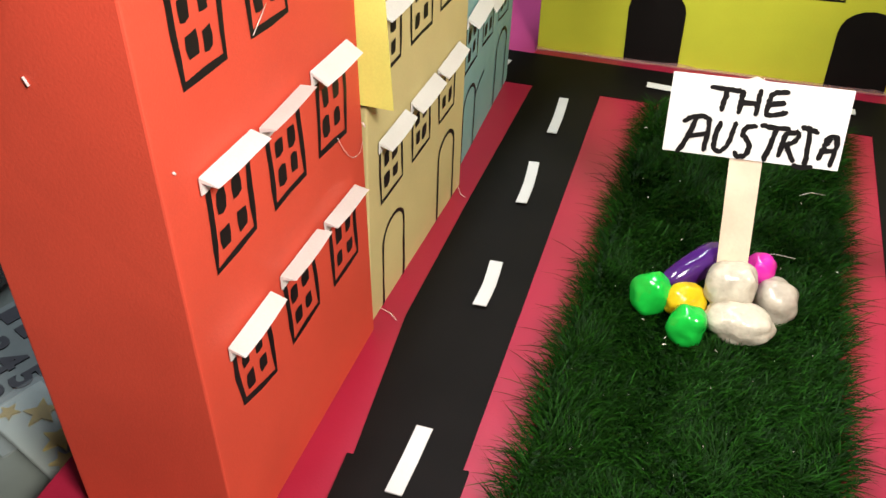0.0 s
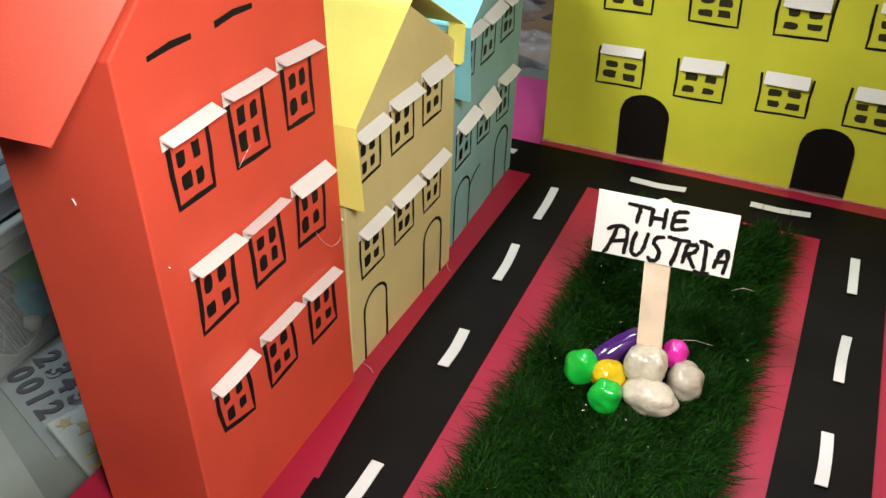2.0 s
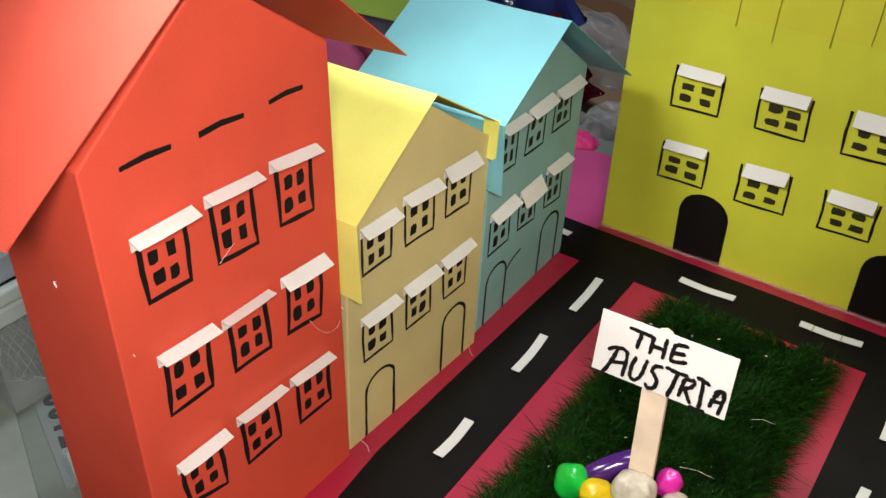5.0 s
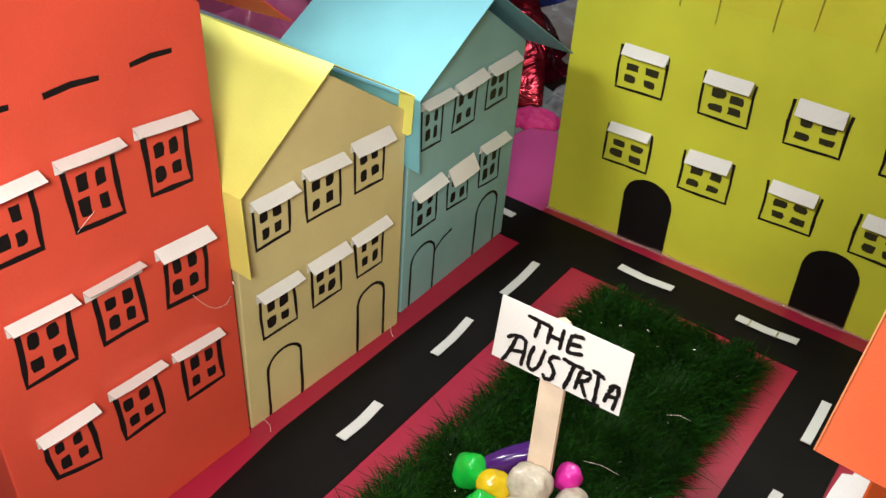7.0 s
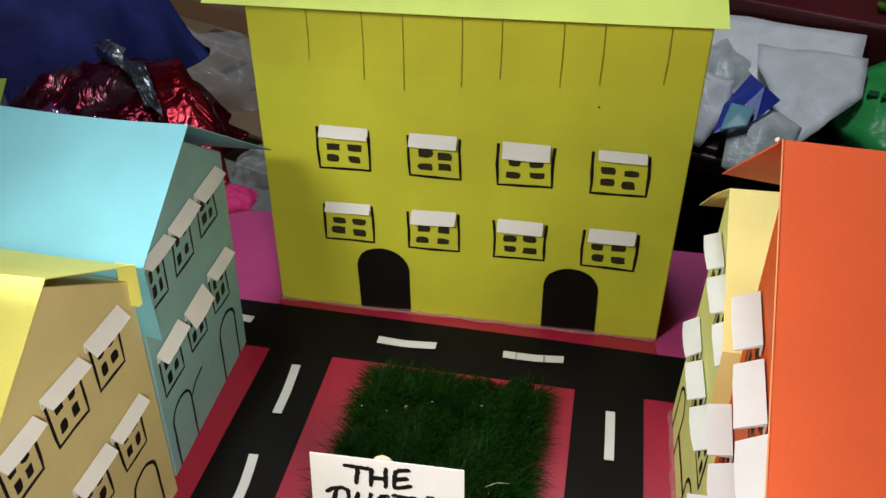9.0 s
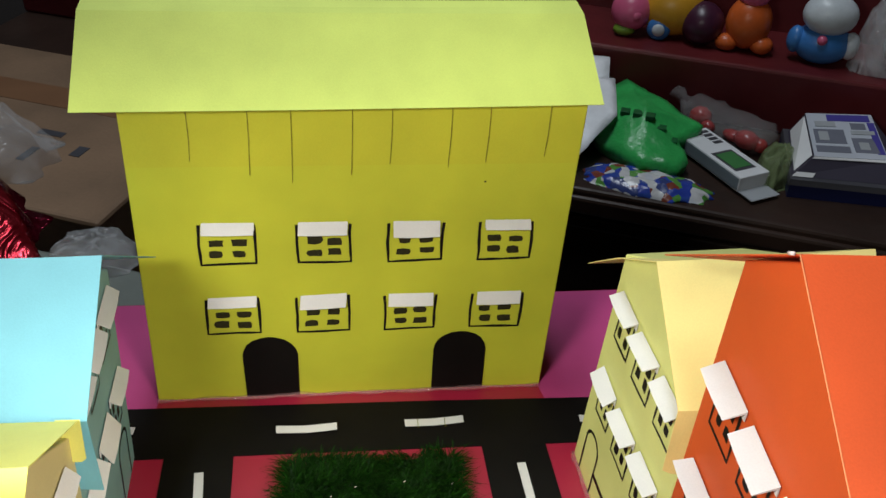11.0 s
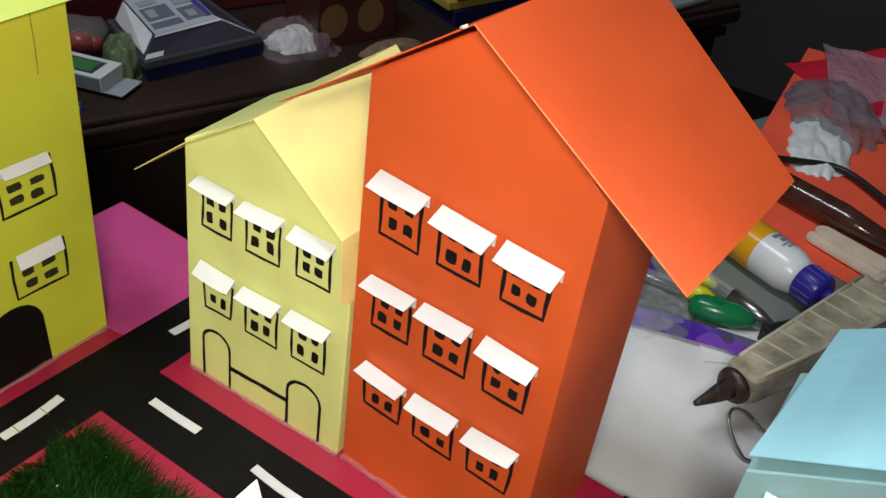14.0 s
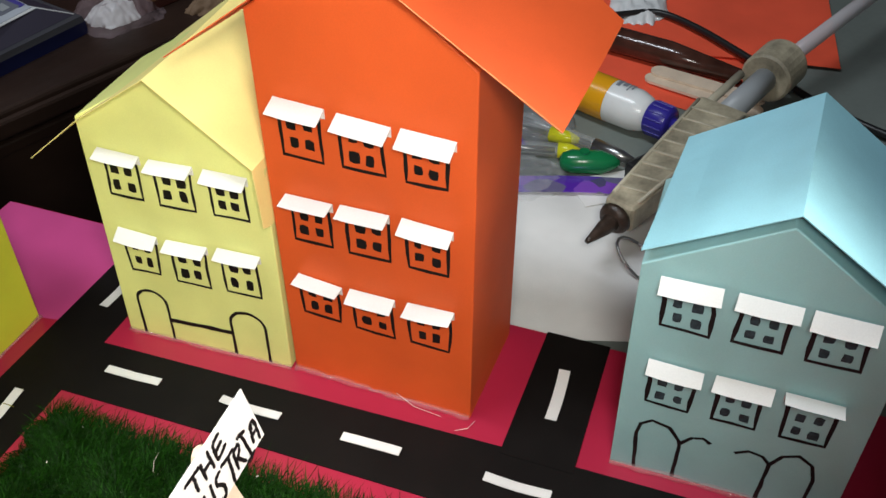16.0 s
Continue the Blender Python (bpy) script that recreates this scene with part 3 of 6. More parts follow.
# light blue house past the side road
rng = random.Random(17)
blue2 = thing("paper_house", "light blue paper house with drawn arches by a side road", "paper house", "paper houses")
F = Face((0.1165, -0.3110), (0.1175, -0.4070), lean=0.03)
BLUE_INK = surface("faded_marker", (0.020, 0.032, 0.040), rough=0.6, spec=0.25, mottle=0.6, scale=500, grain=2500, bump=0.1, depth=0.0001)
TEAL2 = surface("light_teal_paper", (0.26, 0.46, 0.48), **PAPER)
box_body(F, blue2, 0.055, [(0.0, 0.1240), (0.048, 0.1540), (F.length, 0.1180)], TEAL2, 0.125)
windows_row(F, blue2, rng, (
    (10.6, 95.3, 29.3, 94.0, 10.3, 27.2, 7.8, 120.8, 30.6, 120.9, 4.1),
    (37.6, 95.0, 55.7, 94.7, 38.7, 55.8, 35.8, 120.8, 58.6, 120.0, 3.5),
    (64.3, 94.0, 83.4, 94.1, 64.7, 82.8, 62.0, 120.2, 84.6, 119.4, 4.9)), 0.0019, 0.0070, (0.22, 0.20), (0.22, 0.55), BLUE_INK)
windows_row(F, blue2, rng, (
    (10.7, 48.8, 28.0, 47.5, 10.3, 29.3, 8.9, 75.2, 31.0, 73.8, 3.4),
    (37.9, 47.5, 54.9, 47.1, 37.6, 54.3, 35.5, 74.8, 58.1, 74.6, 3.6),
    (64.9, 47.2, 82.2, 47.3, 63.9, 82.4, 61.7, 74.6, 83.6, 74.1, 0.4)), 0.0019, 0.0070, (0.22, 0.20), (0.22, 0.55), BLUE_INK)
for pts in ([(0.0108, 0.001), (0.0094, 0.0255), (0.0105, 0.0325), (0.0151, 0.0365), (0.0226, 0.0344), (0.0272, 0.0275), (0.0282, 0.0235), (0.0279, 0.001)], [(0.0282, 0.0255), (0.0325, 0.0315), (0.0370, 0.0331), (0.0403, 0.0305)], [(0.0506, 0.0290), (0.0557, 0.0326), (0.0617, 0.0313), (0.0650, 0.0271), (0.0640, 0.001)], [(0.0650, 0.0271), (0.0689, 0.0346), (0.0749, 0.0375), (0.0808, 0.0333), (0.0831, 0.0242), (0.0824, 0.001)]):
    bm = bmesh.new()
    ribbon(bm, F, pts, 0.0018, rng=rng)
    part("drawn_arch", fixed(bm), INK, blue2)
front = split([(0.1130, -0.3101, 0.1302), (0.1120, -0.3598, 0.1598), (0.1120, -0.4130, 0.1225)], 4)
back = split([(0.1950, -0.3148, 0.1280), (0.1950, -0.3630, 0.1593), (0.1950, -0.4160, 0.1210)], 4)
SKY2 = surface("pale_sky_paper", (0.28, 0.56, 0.66), **PAPER)
folded_roof(blue2, front, back, SKY2, "folded sheet of pale sky blue paper")

# ---- the sign on its stick ----
sign = thing("sign", "white card sign with black hand lettering on a flat wooden stick", "sign")
SF = Face((-0.0182, -0.1985), (0.0368, -0.1980), lean=-0.2)
bm = bmesh.new()
prism(bm, [SF.at(u, z, -0.0005) for u, z in ((0.0003, 0.0600), (0.0556, 0.0615), (0.0550, 0.0872), (0.0, 0.0861))], SF.n * 0.0005)
part("card", fixed(bm), WHITE, sign)
bm = bmesh.new()
stick = [(0.0262, 0.004), (0.0365, 0.004), (0.0312, 0.080), (0.0300, 0.0842), (0.0281, 0.0861), (0.0257, 0.0868), (0.0233, 0.0857), (0.0216, 0.0835), (0.0209, 0.079)]
prism(bm, [SF.at(u, z, -0.0027) for u, z in stick], SF.n * 0.0020)
part("stick", fixed(bm), WOOD, sign, "flat birch craft stick")


LETTERS = (
    [[(0.0127, 0.0830), (0.0174, 0.0829), (0.0215, 0.0829)], [(0.0176, 0.0832), (0.0171, 0.0795), (0.0168, 0.0762)]],  # T
    [[(0.0224, 0.0829), (0.0223, 0.0795), (0.0221, 0.0761)], [(0.0221, 0.0793), (0.0271, 0.0795)], [(0.0276, 0.0839), (0.0275, 0.0802), (0.0274, 0.0762)]],  # H
    [[(0.0357, 0.0844), (0.0330, 0.0840), (0.0311, 0.0829), (0.0307, 0.0798), (0.0306, 0.0767), (0.0329, 0.0767), (0.0364, 0.0780)], [(0.0307, 0.0798), (0.0352, 0.0808)]],  # E
    [[(0.0053, 0.0605), (0.0076, 0.0653), (0.0098, 0.0728)], [(0.0059, 0.0709), (0.0094, 0.0730), (0.0129, 0.0729), (0.0138, 0.0705), (0.0135, 0.0622)], [(0.0075, 0.0659), (0.0135, 0.0676)]],  # A
    [[(0.0173, 0.0719), (0.0164, 0.0670), (0.0165, 0.0634), (0.0185, 0.0624), (0.0205, 0.0645), (0.0216, 0.0696), (0.0220, 0.0724)]],  # U
    [[(0.0283, 0.0723), (0.0258, 0.0717), (0.0246, 0.0695), (0.0260, 0.0680), (0.0274, 0.0658), (0.0269, 0.0626), (0.0243, 0.0616), (0.0234, 0.0628)]],  # S
    [[(0.0301, 0.0730), (0.0341, 0.0727), (0.0382, 0.0731)], [(0.0347, 0.0728), (0.0339, 0.0675), (0.0328, 0.0618)]],  # T
    [[(0.0377, 0.0713), (0.0373, 0.0671), (0.0369, 0.0639)], [(0.0377, 0.0713), (0.0409, 0.0722), (0.0417, 0.0708), (0.0401, 0.0686), (0.0378, 0.0674)], [(0.0385, 0.0676), (0.0400, 0.0652), (0.0415, 0.0629)]],  # R
    [[(0.0424, 0.0742), (0.0446, 0.0738), (0.0469, 0.0731)], [(0.0447, 0.0736), (0.0451, 0.0672), (0.0453, 0.0624)], [(0.0421, 0.0614), (0.0447, 0.0612), (0.0473, 0.0618)]],  # I
    [[(0.0490, 0.0648), (0.0501, 0.0692), (0.0512, 0.0720)], [(0.0499, 0.0710), (0.0522, 0.0726), (0.0533, 0.0706), (0.0528, 0.0632)], [(0.0497, 0.0673), (0.0531, 0.0679)]],  # A
)


def smooth_line(pts, k=5):
    """Rounds a hand-drawn stroke through its points."""
    if len(pts) < 3:
        return pts
    p = [Vector(q) for q in pts]
    p = [p[0] * 2 - p[1]] + p + [p[-1] * 2 - p[-2]]
    out = []
    for a, b, c, d in zip(p, p[1:], p[2:], p[3:]):
        for i in range(k):
            f = i / k
            out.append(tuple(0.5 * (2 * b + (c - a) * f + (2 * a - 5 * b + 4 * c - d) * f * f + (3 * b - a - 3 * c + d) * f ** 3)))
    return out + [tuple(p[-2])]


rng = random.Random(31)
for strokes in LETTERS:
    bm = bmesh.new()
    for k, line in enumerate(strokes):
        line = smooth_line(line)
        ribbon(bm, SF, line, 0.00175, n=0.0002 + 0.00004 * k, rng=rng)
        for u, z in (line[0], line[-1]):
            vs = [bm.verts.new(SF.at(u + 0.0007 * math.cos(q), z + 0.0007 * math.sin(q), 0.0003 + 0.00002 * k)) for q in (2 * math.pi * i / 10 for i in range(10))]
            bm.faces.new(vs)
    part("letter", fixed(bm), INK, sign)

# ---- painted stones at the foot of the sign ----
def pebble(cx, cy, cz, sx, sy, sz, yaw, material, seed, label, flat=2.4, tilt=0.0):
    r = random.Random(seed)
    bm = bmesh.new()
    bmesh.ops.create_icosphere(bm, subdivisions=4, radius=1.0)
    off = Vector((seed * 3.1, seed * 1.7, 0))
    for v in bm.verts:
        p = v.co
        q = (abs(p.x) ** flat + abs(p.y) ** flat + abs(p.z) ** flat) ** (-1 / flat)
        k = q * (1 + 0.18 * noise.noise(p * 1.1 + off) + 0.07 * noise.noise(p * 2.3 + off) + 0.02 * noise.noise(p * 6 + off))
        v.co = Vector((p.x * sx / 2 * k, p.y * sy / 2 * k, p.z * sz / 2 * k))
    ob = part("stone", bm, material, smooth=True)
    ob.matrix_world = pose(cx, cy, cz, r.uniform(-6, 6), r.uniform(-6, 6) - tilt, yaw)
    return tagged(ob, label, "stone", "stones at the foot of the sign")


GLOSS = dict(rough=0.16, spec=0.6, mottle=0.08, scale=120, grain=500, bump=0.15, depth=0.0004)
P_GREEN = surface("green_gloss_paint", (0.010, 0.42, 0.045), **GLOSS)
P_YELLOW = surface("yellow_gloss_paint", (0.62, 0.42, 0.010), **GLOSS)
P_PURPLE = surface("purple_gloss_paint", (0.055, 0.012, 0.13), **GLOSS)
P_PINK = surface("pink_gloss_paint", (0.62, 0.025, 0.33), **GLOSS)
P_WHITE = surface("white_marble", (0.47, 0.425, 0.345), rough=0.18, spec=0.55, mottle=0.26, scale=130, grain=500, bump=0.35, depth=0.0006)
P_GREY = surface("grey_stone", (0.38, 0.335, 0.275), rough=0.22, spec=0.55, mottle=0.3, scale=110, grain=500, bump=0.3, depth=0.0006)
pebble(0.0128, -0.1998, 0.0188, 0.0172, 0.0118, 0.0158, 4, P_WHITE, 3, "white marble stone stacked against the sign's stick", 3.2)
pebble(0.0170, -0.2083, 0.0103, 0.0228, 0.0150, 0.0140, -6, P_WHITE, 4, "long white marble stone lying on the grass")
pebble(-0.0128, -0.2028, 0.0110, 0.0146, 0.0130, 0.0165, 20, P_GREEN, 5, "glossy green painted stone on the grass")
pebble(0.0008, -0.2148, 0.0100, 0.0135, 0.0125, 0.0158, 0, P_GREEN, 6, "smaller glossy green painted stone on the grass")
pebble(-0.0010, -0.2038, 0.0110, 0.0145, 0.0112, 0.0138, 30, P_YELLOW, 7, "glossy yellow painted stone between green ones")
pebble(0.0290, -0.1933, 0.0105, 0.0150, 0.0135, 0.0150, -30, P_GREY, 8, "grey stone with a dark crack on the grass", 2.8)
pebble(-0.0005, -0.1905, 0.0165, 0.0290, 0.0098, 0.0112, 44, P_PURPLE, 9, "long purple painted stone behind the others", 2.4, 16)
pebble(0.0218, -0.1853, 0.0160, 0.0105, 0.0100, 0.0135, 0, P_PINK, 10, "small round pink painted stone by the stick")

# ---- the grass mat ----
TURF = surface("turf_backing", (0.012, 0.035, 0.010), rough=0.8, mottle=0.3, scale=100, grain=800)
mat_ = thing("grass_mat", "dark green artificial grass mat glued between the roads", "grass mat")
bm = bmesh.new()
prism(bm, [(-0.039, -0.335, 0.0002), (0.0515, -0.335, 0.0002), (0.0515, -0.053, 0.0002), (-0.034, -0.053, 0.0002)], (0, 0, 0.002))
part("backing", fixed(bm), TURF, mat_)


def blade_material():
    m, nt, b = principled("plastic_grass", (0.02, 0.10, 0.02), 0.5, 0.0, 0.06)
    n, ln = nt.nodes, nt.links
    geo = n.new("ShaderNodeNewGeometry")
    ramp = n.new("ShaderNodeValToRGB")
    ramp.color_ramp.elements[0].color = (0.0028, 0.0125, 0.0014, 1)
    ramp.color_ramp.elements[1].color = (0.0130, 0.064, 0.0050, 1)
    mid = ramp.color_ramp.elements.new(0.6)
    mid.color = (0.0050, 0.0245, 0.0018, 1)
    ln.new(geo.outputs["Random Per Island"], ramp.inputs[0])
    ln.new(ramp.outputs[0], b.inputs["Base Color"])
    return m


def grass(count, seed):
    r = random.Random(seed)
    vs, fs = [], []
    for i in range(count):
        y = r.uniform(-0.335, -0.0505)
        west = -0.0345 + 0.017 * (y + 0.053) + 0.0022 * noise.noise(Vector((y * 90, 0, 0)))
        x = r.uniform(west, 0.0515)
        edge = min(x - west, 0.0515 - x)
        a = 5.0 * noise.noise(Vector((x * 45, y * 45, 3.0))) + r.gauss(0, 0.75)
        if edge < 0.004 and r.random() < 0.7:
            a = (math.pi if x < 0 else 0.0) + r.uniform(-0.8, 0.8)
        h = r.uniform(0.005, 0.0105) * (1 + 0.35 * noise.noise(Vector((x * 70, y * 70, 8.0))))
        out = r.uniform(0.002, 0.0085) * (1.5 if edge < 0.004 else 1.0)
        if edge < 0.003 and r.random() < 0.09:
            out *= 1.7
        w = r.uniform(0.00014, 0.00032)
        tw = a + math.pi / 2 + r.uniform(-0.7, 0.7)
        wx, wy = math.cos(tw) * w, math.sin(tw) * w
        k = len(vs)
        curl = r.uniform(0.5, 1.0)
        for f, ww in ((0, 1), (0.45, 0.9), (0.8, 0.65)):
            px, py = x + math.cos(a) * out * f ** 1.7, y + math.sin(a) * out * f ** 1.7
            pz = 0.001 + h * (f - 0.35 * curl * f * f)
            vs += [(px - wx * ww, py - wy * ww, pz), (px + wx * ww, py + wy * ww, pz)]
        vs.append((x + math.cos(a) * out, y + math.sin(a) * out, 0.001 + h * (1 - 0.42 * curl)))
        fs += [(k, k + 1, k + 3, k + 2), (k + 2, k + 3, k + 5, k + 4), (k + 4, k + 5, k + 6)]
    me = bpy.data.meshes.new("grass")
    me.from_pydata(vs, [], fs)
    me.materials.append(blade_material())
    ob = new("grass", me)
    ob.parent = mat_
    ob["kind"] = "stuff"
    return ob


grass(60000, 21)
# Tiny pale glue flecks, scattered to put the blades' sparkle in as shapes.
r = random.Random(22)
vs, fs = [], []
for i in range(110):
    x, y, z = r.uniform(-0.034, 0.051), r.uniform(-0.33, -0.056), r.uniform(0.006, 0.0095)
    a, g = r.uniform(0, 6.28), r.choice((0.0002, 0.00025, 0.0003, 0.0009))
    dx, dy = math.cos(a) * g, math.sin(a) * g
    k = len(vs)
    vs += [(x - dx, y - dy, z), (x + dy * 0.2, y - dx * 0.2, z + 0.0003), (x + dx, y + dy, z + r.uniform(-0.0004, 0.0006)), (x - dy * 0.2, y + dx * 0.2, z + 0.0001)]
    fs.append((k, k + 1, k + 2, k + 3))
me = bpy.data.meshes.new("sparkle_flecks")
me.from_pydata(vs, [], fs)
me.materials.append(GLUE)
flecks = new("sparkle_flecks", me)
flecks.parent = mat_
flecks["kind"] = "stuff"

# ---- the sideboard behind ----
side = thing("sideboard", "dark wooden sideboard with a raised red back shelf, full of packages", "sideboard", place=(0.279, 0.473, -0.165))
side.rotation_euler = (0, 0, radians(-22.5))
part("top", block(-0.9, 1.1, 0.0, 0.36, -0.022, 0.0, 0.004), DARKWOOD, side)
part("front_panel", block(-0.88, 1.08, 0.03, 0.05, -0.63, -0.022), DARKWOOD, side)
part("side_panel", block(-0.90, -0.88, 0.03, 0.36, -0.63, -0.022), DARKWOOD, side)
part("side_panel", block(1.08, 1.10, 0.03, 0.36, -0.63, -0.022), DARKWOOD, side)
for k in range(5):
    part("drawer_front", block(-0.86 + 0.39 * k, -0.50 + 0.39 * k, 0.018, 0.03, -0.20, -0.045, 0.003), DARKWOOD, side)
part("riser", block(-0.9, 1.1, 0.22, 0.36, 0.0, 0.082, 0.004), REDWOOD, side, "raised red lacquered shelf")
part("back_panel", block(-0.9, 1.1, 0.36, 0.38, -0.63, 0.75), REDWOOD, side)
part("moulding", block(-0.9, 1.1, -0.006, 0.006, -0.030, -0.008, 0.004), DARKWOOD, side)
part("moulding", block(-0.9, 1.1, 0.012, 0.030, -0.060, -0.044, 0.003), DARKWOOD, side)

# ---- materials of the loose things ----
def clear(name, colour, alpha, rough=0.12, crinkle=60.0, strength=0.6):
    m, nt, b = principled(name, colour, rough, 0.0, 0.6)
    b.inputs["Alpha"].default_value = alpha
    tc = nt.nodes.new("ShaderNodeTexCoord")
    tex = nt.nodes.new("ShaderNodeTexNoise")
    tex.inputs["Scale"].default_value, tex.inputs["Detail"].default_value = crinkle, 5.0
    bp = nt.nodes.new("ShaderNodeBump")
    bp.inputs["Strength"].default_value, bp.inputs["Distance"].default_value = strength, 0.004
    nt.links.new(tc.outputs["Object"], tex.inputs["Vector"])
    nt.links.new(tex.outputs[0], bp.inputs["Height"])
    nt.links.new(bp.outputs[0], b.inputs["Normal"])
    return m


def patched(name, colours, scale, rough=0.3, metal=0.0):
    """Printed or mixed patches of colour, like those of packaging."""
    m, nt, b = principled(name, colours[0], rough, metal, 0.5)
    n, ln = nt.nodes, nt.links
    tc = n.new("ShaderNodeTexCoord")
    vor = n.new("ShaderNodeTexVoronoi")
    vor.inputs["Scale"].default_value = scale
    ramp = n.new("ShaderNodeValToRGB")
    ramp.color_ramp.interpolation = "CONSTANT"
    ramp.color_ramp.elements[0].color = (*colours[0], 1)
    ramp.color_ramp.elements[1].position = 1 / len(colours)
    ramp.color_ramp.elements[1].color = (*colours[1], 1)
    for i, c in enumerate(colours[2:], 2):
        ramp.color_ramp.elements.new(i / len(colours)).color = (*c, 1)
    sep = n.new("ShaderNodeSeparateColor")
    ln.new(tc.outputs["Object"], vor.inputs["Vector"])
    ln.new(vor.outputs["Color"], sep.inputs[0])
    ln.new(sep.outputs[0], ramp.inputs[0])
    ln.new(ramp.outputs[0], b.inputs["Base Color"])
    fine = n.new("ShaderNodeTexNoise")
    fine.inputs["Scale"].default_value = 120.0
    ln.new(tc.outputs["Object"], fine.inputs["Vector"])
    bp = n.new("ShaderNodeBump")
    bp.inputs["Strength"].default_value, bp.inputs["Distance"].default_value = 0.4, 0.003
    ln.new(fine.outputs[0], bp.inputs["Height"])
    ln.new(bp.outputs[0], b.inputs["Normal"])
    return m


CARD = dict(rough=0.4, spec=0.45, mottle=0.08, scale=20, grain=600, bump=0.15, depth=0.0005)
GREEN_BAG = surface("green_plastic", (0.035, 0.36, 0.085), rough=0.3, mottle=0.2, scale=25, grain=200, bump=0.3, depth=0.002)
DARK_GREEN = surface("dark_green_print", (0.008, 0.10, 0.03), rough=0.35)
WHITE_BAG = surface("white_plastic_film", (0.84, 0.86, 0.88), rough=0.35, mottle=0.1, scale=30, grain=200, bump=0.4, depth=0.002)
WHITE_CARD = surface("white_card", (0.72, 0.73, 0.74), **CARD)
GREY_CARD = surface("grey_card", (0.34, 0.36, 0.38), **CARD)
DARK_GREY = surface("dark_grey_card", (0.06, 0.06, 0.07), **CARD)
NAVY = surface("dark_blue_card", (0.008, 0.012, 0.06), **CARD)
BLUE_PRINT = surface("blue_print", (0.03, 0.06, 0.42), **CARD)
LIME_CARD = surface("lime_card", (0.25, 0.36, 0.05), **CARD)
BROWN_CARD = surface("brown_card", (0.060, 0.018, 0.014), **CARD)
BISCUIT = surface("biscuit_print", (0.20, 0.10, 0.05), **CARD)
KRAFT = surface("kraft_cardboard", (0.20, 0.125, 0.075), rough=0.7, mottle=0.25, scale=9, grain=250, bump=0.3, depth=0.001)
RED_CARD = surface("red_card", (0.30, 0.022, 0.020), **CARD)
YELLOW_CARD = surface("yellow_card", (0.42, 0.30, 0.05), **CARD)
BLUE_CLOTH = surface("dark_blue_cloth", (0.010, 0.018, 0.13), rough=0.8, mottle=0.3, scale=40, grain=700, bump=0.5, depth=0.001)
RED_SHEET = surface("red_orange_sheet", (0.86, 0.105, 0.050), **PAPER)
CRIMSON = surface("crimson_sheet", (0.55, 0.012, 0.035), **PAPER)
MAGENTA = surface("magenta_paper", (0.58, 0.025, 0.16), **PAPER)
def foil(name, low, high, scale):
    """Thin metal film: two tones that run into each other, with sharp crinkles."""
    m, nt, b = principled(name, low, 0.24, 0.85, 0.5)
    n, ln = nt.nodes, nt.links
    tc = n.new("ShaderNodeTexCoord")
    big = n.new("ShaderNodeTexNoise")
    big.inputs["Scale"].default_value, big.inputs["Detail"].default_value, big.inputs["Distortion"].default_value = scale, 6.0, 1.5
    ramp = n.new("ShaderNodeValToRGB")
    ramp.color_ramp.elements[0].position, ramp.color_ramp.elements[0].color = 0.46, (*low, 1)
    ramp.color_ramp.elements[1].position, ramp.color_ramp.elements[1].color = 0.66, (*high, 1)
    crinkle = n.new("ShaderNodeTexNoise")
    crinkle.inputs["Scale"].default_value, crinkle.inputs["Detail"].default_value, crinkle.inputs["Distortion"].default_value = 22.0, 3.0, 2.2
    bp = n.new("ShaderNodeBump")
    bp.inputs["Strength"].default_value, bp.inputs["Distance"].default_value = 0.9, 0.010
    ln.new(tc.outputs["Object"], big.inputs["Vector"])
    ln.new(tc.outputs["Object"], crinkle.inputs["Vector"])
    ln.new(big.outputs[0], ramp.inputs[0])
    ln.new(ramp.outputs[0], b.inputs["Base Color"])
    ln.new(crinkle.outputs[0], bp.inputs["Height"])
    ln.new(bp.outputs[0], b.inputs["Normal"])
    return m


FOIL = foil("dark_red_foil", (0.15, 0.006, 0.022), (0.34, 0.24, 0.28), 9.0)
FOIL_SILVER = foil("silver_foil", (0.22, 0.24, 0.26), (0.80, 0.84, 0.86), 26.0)
FOIL_RED = foil("bright_red_foil", (0.30, 0.006, 0.018), (0.62, 0.05, 0.07), 20.0)
HOLO = patched("purple_holographic_film", [(0.17, 0.14, 0.34), (0.18, 0.08, 0.58), (0.15, 0.04, 0.60), (0.24, 0.21, 0.40), (0.15, 0.12, 0.30), (0.34, 0.12, 0.80)], 90.0, 0.22, 0.45)
SNACK = patched("printed_snack_film", [(0.03, 0.06, 0.36), (0.56, 0.58, 0.62), (0.03, 0.07, 0.32), (0.10, 0.30, 0.06), (0.60, 0.60, 0.60), (0.20, 0.05, 0.03), (0.04, 0.06, 0.20)], 95.0, 0.25)
CLEAR = clear("clear_plastic_film", (0.80, 0.82, 0.84), 0.20)
CLEAR_BOX = clear("translucent_plastic", (0.55, 0.60, 0.60), 0.22, 0.2, 8.0, 0.1)
PINK_FILM = clear("pink_plastic_film", (0.75, 0.16, 0.36), 0.62, 0.2)
PINKISH = clear("pale_pink_plastic_film", (0.62, 0.45, 0.48), 0.22, 0.15, 110.0, 0.9)
NET = surface("dark_netting", (0.022, 0.030, 0.030), rough=0.7, mottle=0.5, scale=300, grain=900, bump=0.6, depth=0.002)
STRIP = surface("grey_white_strip", (0.25, 0.275, 0.245), rough=0.3, mottle=0.12, scale=30, grain=300)
